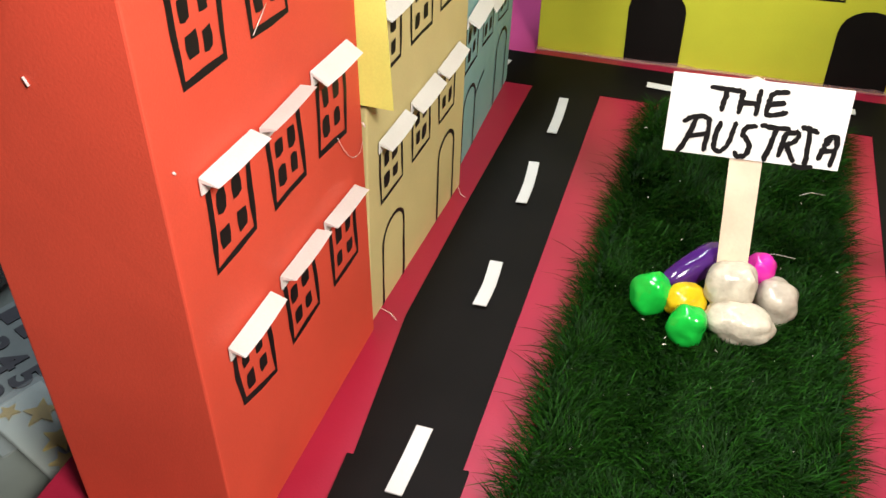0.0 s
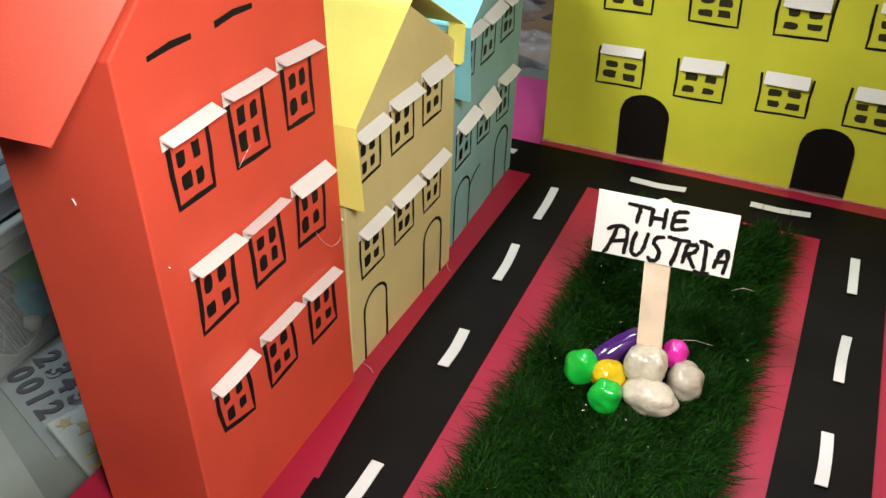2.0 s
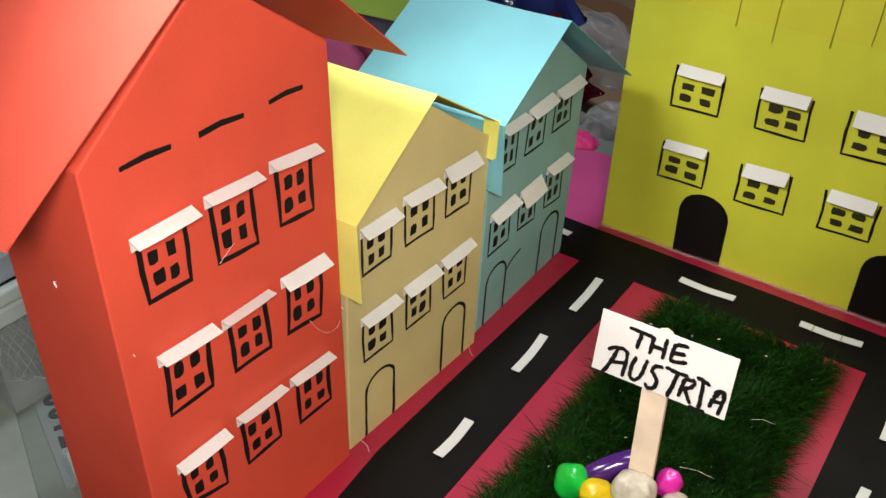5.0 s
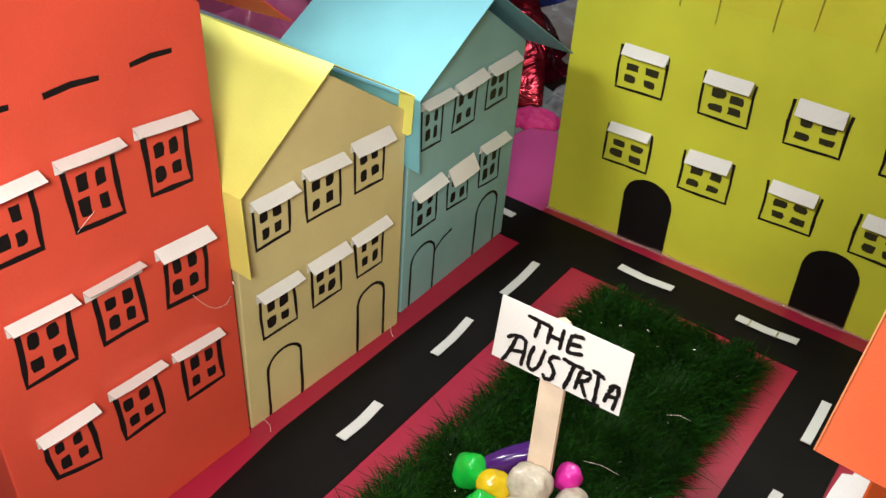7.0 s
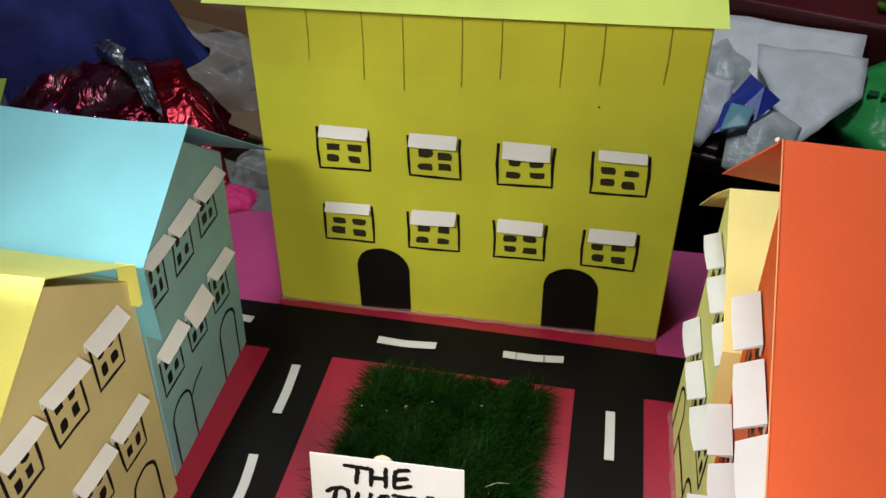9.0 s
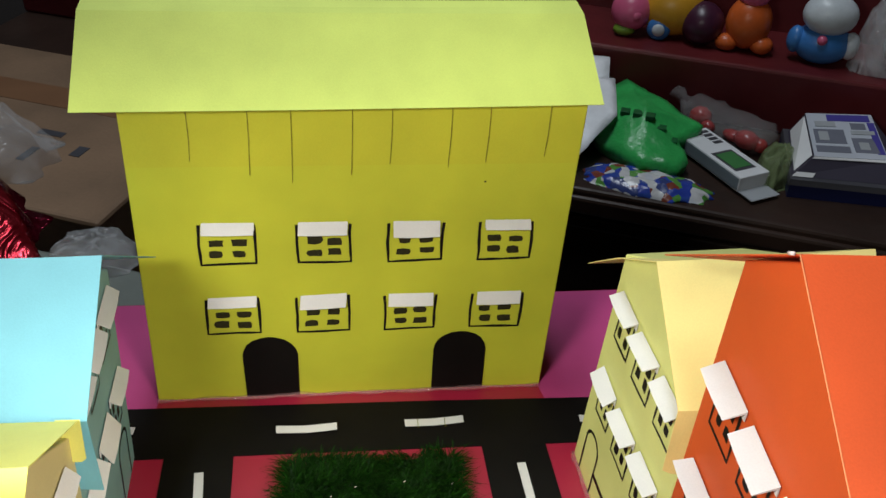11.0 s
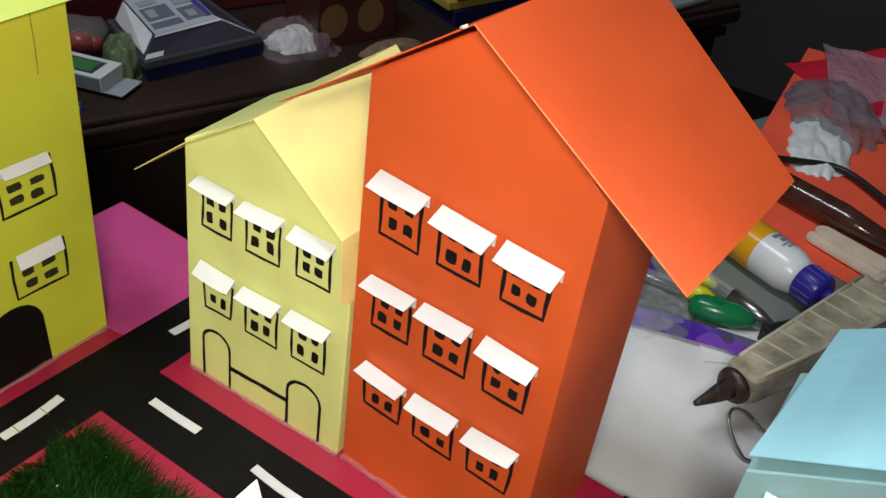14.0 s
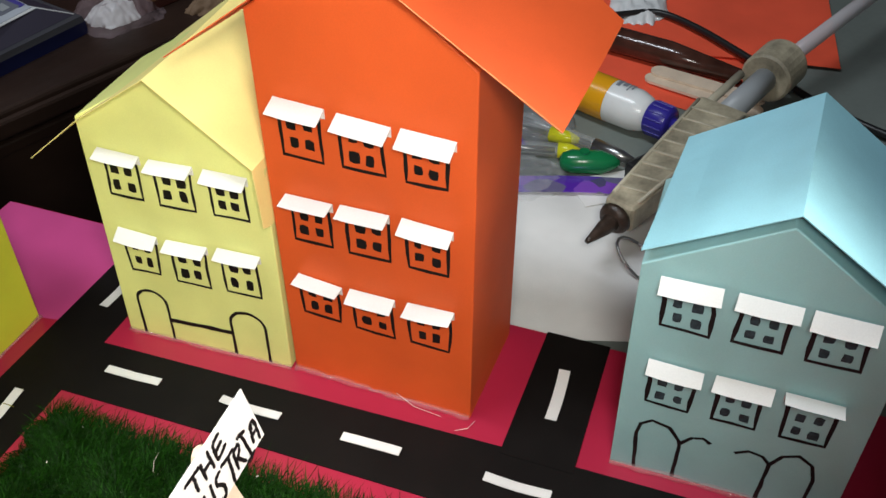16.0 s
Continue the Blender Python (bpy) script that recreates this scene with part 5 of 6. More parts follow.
toy("round pink toy on the raised shelf", -0.010, 0.275, ((0, 0, 0.030, 0.026, (1, 1, 1), T_PINK), (-0.005, -0.012, 0.008, 0.010, (1.4, 1, 0.8), T_GREEN), (0.008, -0.018, 0.030, 0.008, (1, 1, 1), T_PINK)))
toy("yellow lumpy toy with a blue wheel", 0.040, 0.285, ((0, 0, 0.035, 0.034, (1.2, 0.8, 1), T_YELLOW), (-0.012, -0.020, 0.014, 0.015, (1, 0.4, 1), T_BLUE), (-0.012, -0.026, 0.014, 0.008, (1, 0.4, 1), T_WHITE)))
toy("dark purple round toy", 0.080, 0.275, ((0, 0, 0.026, 0.027, (1, 1, 1), T_PURPLE),))
toy("orange toy with rounded body", 0.135, 0.275, ((0, 0, 0.035, 0.028, (1, 0.9, 1.2), T_ORANGE), (-0.022, -0.01, 0.010, 0.012, (1.2, 1, 0.9), T_ORANGE), (0.020, -0.01, 0.012, 0.013, (1.1, 1, 0.9), T_ORANGE), (0.0, 0.0, 0.074, 0.020, (1, 1, 1), T_PINK)))
toy("white and blue rounded toy", 0.225, 0.270, ((0, 0, 0.024, 0.030, (1.15, 0.9, 0.85), T_BLUE), (0, -0.006, 0.062, 0.028, (1.15, 0.9, 0.9), T_WHITE), (-0.032, -0.004, 0.026, 0.013, (0.8, 1, 1.3), T_BLUE), (0.032, -0.004, 0.026, 0.013, (0.8, 1, 1.3), T_WHITE), (-0.004, -0.026, 0.036, 0.006, (1, 1, 1), T_PINK)))
pack = toy("clear blister pack with pink and white rounded shapes", 0.365, 0.270, ((-0.045, 0, 0.034, 0.026, (1, 0.8, 1.1), T_WHITE), (-0.035, -0.012, 0.018, 0.018, (1.4, 0.9, 0.9), T_PINK), (0.010, 0, 0.046, 0.026, (1.1, 0.8, 1), T_WHITE), (0.045, -0.004, 0.020, 0.022, (1.4, 0.9, 0.8), T_PINK), (0.035, 0.0, 0.046, 0.015, (1, 1, 0.8), T_PURPLE)))
bm = block(-0.085, 0.095, -0.035, 0.035, 0.0, 0.075, 0.012, 3)
part("blister", bm, CLEAR, pack, "clear plastic shell", True)
ob = crumpled("film_wrap", "clear crumpled film beside the blister pack", "wrapper", CLEAR, (0, 0, 0), (0.05, 0.05, 0.09), 0, 41)
on_shelf(ob, 0.285, 0.27, 0.0825)
pack = toy("clear blister pack with grey and white rounded shapes", 0.56, 0.275, ((-0.045, 0, 0.030, 0.026, (1, 0.8, 1.0), T_WHITE), (0.0, 0, 0.036, 0.026, (1.1, 0.8, 1), T_WHITE), (0.045, -0.004, 0.026, 0.022, (1.3, 0.9, 0.9), T_PINK), (-0.01, -0.02, 0.012, 0.011, (3, 0.8, 0.9), T_WHITE)))
part("blister", block(-0.090, 0.090, -0.035, 0.035, 0.0, 0.070, 0.012, 3), CLEAR, pack, "clear plastic shell", True)

# ---- behind the town, on the table's far corner ----
bag = thing("foil_bag", "crumpled metallic foil bag, dark red with a silver edge", "foil bag", place=(-0.320, 0.205, TABLE_Z))
ob = part("bag", lump(0.21, 0.15, 0.052, 51, 0.22, 36), FOIL, bag, smooth=True)
ob.rotation_euler = (0, 0, radians(-28))
part("silver_edge", draped(((-0.078, 0.086, 0.048), (-0.058, 0.084, 0.047), (-0.030, 0.052, 0.051), (-0.002, 0.034, 0.053), (0.030, 0.010, 0.053), (0.058, -0.030, 0.046), (0.070, -0.048, 0.040), (0.050, -0.036, 0.046), (0.022, -0.002, 0.054), (-0.006, 0.020, 0.055), (-0.036, 0.046, 0.053)), (0.004, 0.022, 0.060), 0.0005, 0.009, 3), FOIL_SILVER, bag, "crinkled silver edge")
part("red_end", draped(((0.022, 0.024, 0.052), (0.046, 0.034, 0.050), (0.090, -0.010, 0.036), (0.125, -0.070, 0.004), (0.100, -0.080, 0.004), (0.060, -0.030, 0.044)), (0.068, -0.012, 0.050), 0.0006, 0.004, 8), FOIL_RED, bag, "bright red foil end", True)
crumpled("film_wrap", "clear crumpled film beside the magenta paper", "wrapper", CLEAR, (-0.175, 0.165, TABLE_Z), (0.06, 0.05, 0.02), 10, 53, 0.5)
crumpled("cloth_bag", "dark blue cloth bag in a heap", "bag", BLUE_CLOTH, (-0.44, 0.305, TABLE_Z), (0.24, 0.24, 0.13), -10, 55, 0.3, True)
crumpled("plastic_bag", "shiny pink plastic bag with a bright red roll inside", "plastic bag", PINK_FILM, (-0.39, 0.015, TABLE_Z), (0.19, 0.15, 0.12), 15, 57, 0.4)
roll = part("ribbon_roll", tube(bmesh.new(), [(-0.07, 0, 0.036), (-0.06, 0, 0.036), (0.06, 0, 0.036), (0.07, 0, 0.036)], [0.024, 0.032, 0.032, 0.024], 20), RED_CARD, smooth=True)
roll.matrix_world = pose(-0.39, 0.020, TABLE_Z, 0, 0, 20)
tagged(roll, "bright red roll inside the pink bag", "roll")
crumpled("plastic_bag", "dark purple crumpled plastic bag behind the houses", "plastic bag", clear("dark_purple_film", (0.10, 0.03, 0.10), 0.85, 0.12), (-0.30, 0.10, TABLE_Z), (0.12, 0.12, 0.070), 60, 59, 0.45)
jar = thing("plastic_jar", "clear plastic jar with a coral red screw lid", "jar", place=(-0.405, 0.135, TABLE_Z))
part("body", tube(bmesh.new(), [(0, 0, 0.0), (0, 0, 0.004), (0, 0, 0.070), (0, 0, 0.078)], [0.034, 0.037, 0.037, 0.032], 28), CLEAR, jar, "clear body", True)
part("lid", tube(bmesh.new(), [(0, 0, 0.072), (0, 0, 0.0725), (0, 0, 0.090), (0, 0, 0.092)], [0.030, 0.0385, 0.0385, 0.036], 32), surface("coral_plastic", (0.62, 0.05, 0.06), **CARD), jar, "coral red lid")
ob = part("card_scrap", block(-0.035, 0.035, -0.025, 0.025, 0.0, 0.0006), LIME_CARD)
ob.matrix_world = pose(-0.335, 0.052, TABLE_Z + 0.103, 6, 8, 25)
tagged(ob, "pale lime card scrap on the heap of bags", "paper scrap")
crumpled("magenta_paper", "crumpled magenta paper by the base board", "paper", MAGENTA, (-0.192, 0.122, TABLE_Z), (0.040, 0.034, 0.009), 0, 61, 0.4)
carton = thing("cardboard_carton", "brown cardboard carton with dark printed marks on the floor", "carton", place=(-0.41, 0.60, -0.80))
carton.rotation_euler = (0, 0, radians(-22.5))
part("body", block(-0.26, 0.26, -0.15, 0.17, 0.0, 0.68, 0.004), KRAFT, carton)
for x, y, w, d in ((0.05, -0.06, 0.010, 0.035), (0.10, -0.02, 0.030, 0.010), (0.115, -0.075, 0.009, 0.028), (0.16, -0.05, 0.012, 0.02), (-0.05, 0.02, 0.05, 0.010)):
    part("print_bar", block(x, x + w, y, y + d, 0.680, 0.6808), DARK_GREY, carton)
part("tape", block(-0.26, 0.26, 0.04, 0.085, 0.680, 0.6806), BISCUIT, carton, "brown packing tape")
crumpled("plastic_bag", "grey crumpled plastic film on the carton", "plastic bag", CLEAR, (-0.40, 0.50, -0.12), (0.22, 0.14, 0.06), -15, 63, 0.5)

# ---- beside the red house, on the table ----
RIM = clear("rim_plastic", (0.50, 0.56, 0.54), 0.8, 0.2, 8.0, 0.1)
LID = clear("lid_plastic", (0.42, 0.48, 0.54), 0.72, 0.2, 8.0, 0.1)
tub = thing("storage_box", "translucent plastic storage box with craft supplies inside", "storage box", place=(-0.268, -0.304, TABLE_Z + 0.0026))
W_, D_, H_ = 0.22, 0.26, 0.066
part("bottom", block(-W_, 0.0, 0.0, D_, 0.0, 0.003), CLEAR_BOX, tub)
for x0, x1, y0, y1 in ((-0.003, 0.0, 0.0, D_), (-W_, -W_ + 0.003, 0.0, D_), (-W_ + 0.003, -0.003, 0.0, 0.003), (-W_ + 0.003, -0.003, D_ - 0.003, D_)):
    part("side", block(x0, x1, y0, y1, 0.003, H_), CLEAR_BOX, tub)
for z0, z1, o in ((0.052, 0.062, 0.004), (0.064, 0.072, 0.006)):
    for x0, x1, y0, y1 in ((0.0, o, -o, D_ + o), (-W_ - o, -W_, -o, D_ + o), (-W_, 0.0, -o, 0.0), (-W_, 0.0, D_, D_ + o)):
        part("rim", block(x0, x1, y0, y1, z0, z1, 0.0015), RIM, tub, "pale grey plastic rim")
part("lid", block(-W_ - 0.002, 0.002, -0.002, D_ + 0.002, 0.0722, 0.0900, 0.004), LID, tub, "pale translucent lid")
part("lid_top", block(-W_ + 0.010, -0.010, 0.010, D_ - 0.010, 0.0902, 0.0935, 0.001), LID, tub)
T_TEAL = surface("teal_wool", (0.03, 0.32, 0.46), rough=0.9, mottle=0.3, scale=300, grain=1500, bump=0.8, depth=0.001)
T_LEAF = surface("green_wool", (0.06, 0.45, 0.06), rough=0.9, mottle=0.3, scale=300, grain=1500, bump=0.8, depth=0.001)
T_ROSE = surface("pink_wool", (0.62, 0.06, 0.30), rough=0.9, mottle=0.3, scale=300, grain=1500, bump=0.8, depth=0.001)
T_PLUM = surface("purple_wool", (0.08, 0.02, 0.16), rough=0.9, mottle=0.3, scale=300, grain=1500, bump=0.8, depth=0.001)
T_SNOW = surface("white_wool", (0.6, 0.58, 0.56), rough=0.9, mottle=0.2, scale=300, grain=1500, bump=0.8, depth=0.001)
tubm = pose(-0.268, -0.304, TABLE_Z + 0.0026)


def pompom(x, y, z, r, material, word, seed):
    bm = bmesh.new()
    bmesh.ops.create_icosphere(bm, subdivisions=4, radius=r)
    for v in bm.verts:
        v.co *= 1 + 0.10 * noise.noise(v.co / r * 7 + Vector((seed, 0, 0)))
    ob = part("pompom", bm, material, smooth=True)
    ob.matrix_world = tubm @ pose(x, y, z)
    return tagged(ob, "fluffy " + word + " pompom inside the storage box", "pompom", "pompoms in the box")


for k, (x, y, z, r, m_, word) in enumerate(((-0.0200, 0.0630, 0.028, 0.0130, T_LEAF, "green"), (-0.0170, 0.0860, 0.030, 0.0125, T_TEAL, "teal"), (-0.0145, 0.0500, 0.0155, 0.0112, T_TEAL, "teal"), (-0.0165, 0.1050, 0.018, 0.0120, T_TEAL, "teal"),
                                            (-0.0150, 0.0680, 0.0115, 0.0080, T_PLUM, "purple"), (-0.0092, 0.0550, 0.0090, 0.0055, T_ROSE, "pink"), (-0.0095, 0.0430, 0.0090, 0.0055, T_SNOW, "white"), (-0.0420, 0.0750, 0.0155, 0.0120, T_ROSE, "pink"))):
    pompom(x, y, z, r, m_, word, k)
net = thing("net_bag", "dark netting bag with shiny diamond meshes inside the storage box", "net bag")
net.matrix_world = tubm @ pose(-0.0490, 0.0300, 0.0035, 0, 0, 8)
part("filling", lump(0.085, 0.050, 0.040, 71, 0.3), NET, net, "", True)
bm = lump(0.090, 0.053, 0.043, 71, 0.3, 22)
bmesh.ops.wireframe(bm, faces=bm.faces[:], thickness=0.0004, use_replace=True, use_even_offset=False)
part("mesh", bm, GREY_CARD, net, "shiny grey-green net strands")

digits = thing("digit_sheet", "glossy grey sheet of dark cut-out digits on the table", "sticker sheet", place=(-0.2422, -0.2772, TABLE_Z))
digits.rotation_euler = (0, 0, radians(-21.5))
part("sheet", block(-0.026, 0.046, -0.0255, 0.040, 0.0, 0.0008), SHEET, digits)


def digit(ch, x, y, size, turn=0.0):
    data = bpy.data.curves.new("digit", "FONT")
    data.body, data.size, data.align_x = ch, size, "CENTER"
    data.offset, data.extrude = 0.0006, 0.0003
    data.materials.append(DARK_GREY)
    ob = new("digit", data)
    ob.parent = digits
    ob.matrix_local = pose(x, y, 0.0012, 0, 0, turn)
    return ob


for k in range(4):
    part("print_bar", block(-0.022 + 0.0125 * k, -0.014 + 0.0125 * k, 0.010, 0.021, 0.0009, 0.0014), DARK_GREY, digits)
for row, y, x0, step in (("2345", -0.006, -0.0184, 0.0122), ("0012", -0.0205, -0.0167, 0.0109)):
    for k, ch in enumerate(row):
        digit(ch, x0 + step * k, y, 0.0165, -2)

STICKER_CARD = surface("pale_grey_card", (0.36, 0.41, 0.39), rough=0.25, spec=0.5, mottle=0.1, scale=40, grain=400, bump=0.2, depth=0.0006)
stars = thing("star_pack", "clear pack of gold star stickers on a pale card", "sticker pack", place=(-0.2003, -0.3040, TABLE_Z + 0.0010))
stars.rotation_euler = (0, 0, radians(-21))
part("card", block(-0.0225, 0.0225, -0.0110, 0.0110, 0.0, 0.003, 0.0008), STICKER_CARD, stars)
for k, (x, y, r) in enumerate(((-0.0070, 0.0025, 0.0068), (0.0085, 0.0000, 0.0068), (-0.0160, -0.0050, 0.0040), (0.0180, -0.0045, 0.0050))):
    bm = bmesh.new()
    prism(bm, [(x + r * (1 if i % 2 == 0 else 0.45) * math.cos(math.pi * i / 5 + k), y + r * (1 if i % 2 == 0 else 0.45) * math.sin(math.pi * i / 5 + k), 0.0031) for i in range(10)], (0, 0, 0.0008))
    part("star", fixed(bm), GOLD, stars, "gold star")
part("film", block(-0.0235, 0.0235, -0.0120, 0.0120, 0.0042, 0.0046), clear("sticker_film", (0.60, 0.64, 0.64), 0.10, 0.15, 90.0, 0.3), stars, "clear film")
bar = thing("metal_strip", "grey flat strip with a raised edge lying on the table", "strip", place=(-0.2644, -0.3154, TABLE_Z))
bar.rotation_euler = (0, 0, radians(-24))
part("strip", block(-0.14, 0.076, -0.0087, 0.0087, 0.0, 0.0025, 0.0006), STRIP, bar)
part("edge", block(-0.14, 0.076, -0.0112, -0.0090, 0.0, 0.0040, 0.0006), STEEL, bar, "darker raised edge")

# ---- beside the orange house, on the table ----
TURN = math.degrees(math.atan2(0.29, 0.957))
ob = part("paper_sheet", bent_sheet(0.135, 0.297, 0.0012, seed=2), WHITE)
ob.matrix_world = pose(0.190, -0.235, TABLE_Z + 0.0003, 0, 0, TURN)
tagged(ob, "plain white paper sheet on the table", "paper sheet")
ob = part("paper_sheet", bent_sheet(0.042, 0.03, 0.001, seed=4), WHITE)
ob.matrix_world = pose(0.342, -0.235, TABLE_Z + 0.0018, 0, 0, -55)
tagged(ob, "small white paper piece under the film strip", "paper sheet")
bm = bmesh.new()
a, b = Vector((0.290, -0.081, 0)), Vector((0.354, -0.306, 0))
rows = []
for i in range(13):
    c = a.lerp(b, i / 12)
    z = TABLE_Z + 0.0045 + 0.0012 * math.sin(i * 0.9)
    rows.append([bm.verts.new((c.x - 0.0085, c.y - 0.002, z)), bm.verts.new((c.x, c.y, z + 0.001)), bm.verts.new((c.x + 0.0085, c.y + 0.002, z))])
for p, q in zip(rows, rows[1:]):
    for k in range(2):
        bm.faces.new((p[k], p[k + 1], q[k + 1], q[k]))
bmesh.ops.solidify(bm, geom=fixed(bm).faces[:], thickness=0.0004)
tagged(part("film_strip", bm, HOLO), "purple holographic plastic strip across the papers", "plastic strip")
crumpled("foil_heap", "silver and purple holographic foil, crumpled", "foil", HOLO, (0.362, -0.150, TABLE_Z), (0.05, 0.09, 0.014), 20, 81, 0.6, False, "", 14)
crumpled("film_wrap", "pale crumpled film wrapper on the table", "wrapper", CLEAR, (0.335, -0.205, TABLE_Z), (0.05, 0.06, 0.012), 20, 83, 0.5)
crumpled("film_wrap", "clear crumpled film wrapper on the table", "wrapper", CLEAR, (0.410, -0.19, TABLE_Z), (0.07, 0.06, 0.012), 20, 85, 0.5)

gun = thing("glue_gun", "dirty cream hot glue gun lying with its glue stick in", "glue gun")
A_, B_ = Vector((0.279, -0.2765, 0.008)), Vector((0.411, -0.3267, 0.014))
D_ = (B_ - A_).normalized()
part("nozzle", tube(bmesh.new(), [(0.256, -0.2660, 0.0065), (0.2585, -0.2672, 0.0066), (0.270, -0.2725, 0.0072), A_], [0.0014, 0.0021, 0.0046, 0.0062], 16), NOZZLE, gun, "dark burnt nozzle", True)
part("collar", tube(bmesh.new(), [A_ - D_ * 0.003, A_, A_ + D_ * 0.002], [0.0075, 0.0098, 0.0102], 20), NOZZLE, gun, "", True)
SIDE_ = D_.cross(Vector((0, 0, 1))).normalized()
UP_ = SIDE_.cross(D_).normalized()


def gun_ring(f, w, h):
    return [A_ + D_ * f + SIDE_ * x * w + UP_ * y * h for x, y in ((-1, -1), (1, -1), (1, 1), (-1, 1))]


bm = hexa(gun_ring(0.004, 0.0100, 0.0095), gun_ring(0.130, 0.0188, 0.0120))
bmesh.ops.bevel(bm, geom=bm.edges[:], offset=0.0042, segments=3, affect="EDGES", profile=0.6)
part("barrel", bm, GUN, gun, "dirty wedge-shaped barrel")
half = lambda f: 0.0100 + 0.0088 * (f - 0.004) / 0.126
tall = lambda f: 0.0095 + 0.0025 * (f - 0.004) / 0.126
for k in range(8):
    f = 0.020 + 0.0135 * k
    arc = [A_ + D_ * (f + 0.002 * x) + SIDE_ * x * (half(f) - 0.0028) + UP_ * (tall(f) + 0.0001) for x in (-1, -0.3, 0.3, 1)]
    part("rib", tube(bmesh.new(), arc, 0.0009, 8), GUN_RIB, gun, "", True)
for x in (-1, 1):
    rail = [A_ + D_ * f + SIDE_ * x * (half(f) - 0.0022) + UP_ * (tall(f) - 0.0003) for f in (0.012, 0.05, 0.09, 0.124)]
    part("seam", tube(bmesh.new(), rail, 0.0013, 8), GUN_RIB, gun, "raised seam", True)
part("neck", tube(bmesh.new(), [A_ + D_ * 0.134, A_ + D_ * 0.192], 0.0085, 16), GREY_CARD, gun, "grey feeder", True)
part("guide_bar", tube(bmesh.new(), [A_ + D_ * 0.125 + Vector((0.004, 0.013, 0.004)), A_ + D_ * 0.180 + Vector((0.004, 0.013, 0.004))], 0.003, 10), GUN_RIB, gun, "", True)
C_ = A_ + D_ * 0.204
part("ring", tube(bmesh.new(), [C_ - D_ * 0.0150, C_ - D_ * 0.0148, C_ - D_ * 0.0135, C_ - D_ * 0.0130, C_ + D_ * 0.0120, C_ + D_ * 0.0125, C_ + D_ * 0.0140, C_ + D_ * 0.0142], [0.009, 0.0165, 0.0180, 0.0182, 0.0182, 0.0180, 0.0168, 0.009], 28), GUN, gun)
part("handle", tube(bmesh.new(), [A_ + D_ * 0.085 + Vector((0, -0.012, -0.008)), A_ + D_ * 0.105 + Vector((-0.012, -0.060, -0.016)), A_ + D_ * 0.120 + Vector((-0.020, -0.105, -0.016))], [0.013, 0.0125, 0.014], 16), GUN, gun, "", True)
part("glue_stick", tube(bmesh.new(), [C_ + D_ * 0.01, Vector((0.554, -0.392, 0.026)), Vector((0.634, -0.431, 0.030))], 0.0056, 14), GLUE_STICK, gun, "translucent glue stick", True)
loop = [(0.2745 + 0.013 * math.cos(q), -0.297 + 0.016 * math.sin(q), TABLE_Z + 0.0035 + 0.013 * max(0.0, math.sin(q))) for q in (math.pi * k / 9 for k in range(1, 20))]
part("wire_stand", tube(bmesh.new(), loop, 0.0009, 8), STEEL, gun, "thin wire stand", True)

bottle = thing("glue_bottle", "white plastic glue bottle with orange band and violet cap, lying", "glue bottle", place=(0.437, -0.219, TABLE_Z + 0.0160))
bd = Vector((-0.366, -0.930, 0))
bottle.rotation_euler = (0, 0, math.atan2(bd.y, bd.x))
R_ = 0.0155
part("body", tube(bmesh.new(), [(x, 0, 0) for x in (-0.020, -0.018, 0.030, 0.048, 0.056, 0.060)], [R_ - 0.003, R_, R_, R_ - 0.0005, R_ - 0.003, 0.0095], 28), BOTTLE, bottle, "", True)
part("band", tube(bmesh.new(), [(0.004, 0, 0), (0.028, 0, 0)], R_ + 0.0003, 28, False), BOTTLE_LABEL, bottle, "orange yellow label band", True)
part("cap", tube(bmesh.new(), [(x, 0, 0) for x in (0.059, 0.060, 0.074, 0.076)], [0.0115, 0.0122, 0.0118, 0.0100], 24), CAP, bottle, "violet blue ribbed cap", True)
part("cap_tip", tube(bmesh.new(), [(x, 0, 0) for x in (0.0755, 0.083, 0.085)], [0.0058, 0.0050, 0.0035], 16), CAP, bottle, "", True)
for k in range(14):
    q = 2 * math.pi * k / 14
    part("ridge", tube(bmesh.new(), [(0.0605, 0.0121 * math.cos(q), 0.0121 * math.sin(q)), (0.0738, 0.0118 * math.cos(q), 0.0118 * math.sin(q))], 0.0006, 6), CAP, bottle)
for x0, x1, q0, q1 in ((0.0300, 0.0330, 60, 100), (0.0345, 0.0380, 66, 92), (0.0395, 0.0405, 50, 105), (0.0420, 0.0432, 55, 95)):
    bm = bmesh.new()
    ring = [[bm.verts.new((x, (R_ + 0.0003) * math.cos(radians(q)), (R_ + 0.0003) * math.sin(radians(q)))) for q in (q0 + (q1 - q0) * k / 4 for k in range(5))] for x in (x0, x1)]
    for k in range(4):
        bm.faces.new((ring[0][k], ring[1][k], ring[1][k + 1], ring[0][k + 1]))
    part("print_bar", bm, GREY_PRINT, bottle)

def craft_stick(x0, y0, x1, y1, z, w=0.011):
    a, b = Vector((x0, y0, z)), Vector((x1, y1, z))
    d = (b - a).normalized()
    s = Vector((-d.y, d.x, 0))
    pts = []
    for c, sg in ((b, 1), (a, -1)):
        for k in range(9):
            q = math.pi * k / 8 - math.pi / 2
            pts.append(c + d * sg * (math.cos(q) * w / 2) + s * sg * math.sin(q) * w / 2)
    bm = bmesh.new()
    prism(bm, pts, (0, 0, 0.002))
    return tagged(part("craft_stick", fixed(bm), WOOD), "plain birch craft stick on the red sheet", "craft stick", "craft sticks")


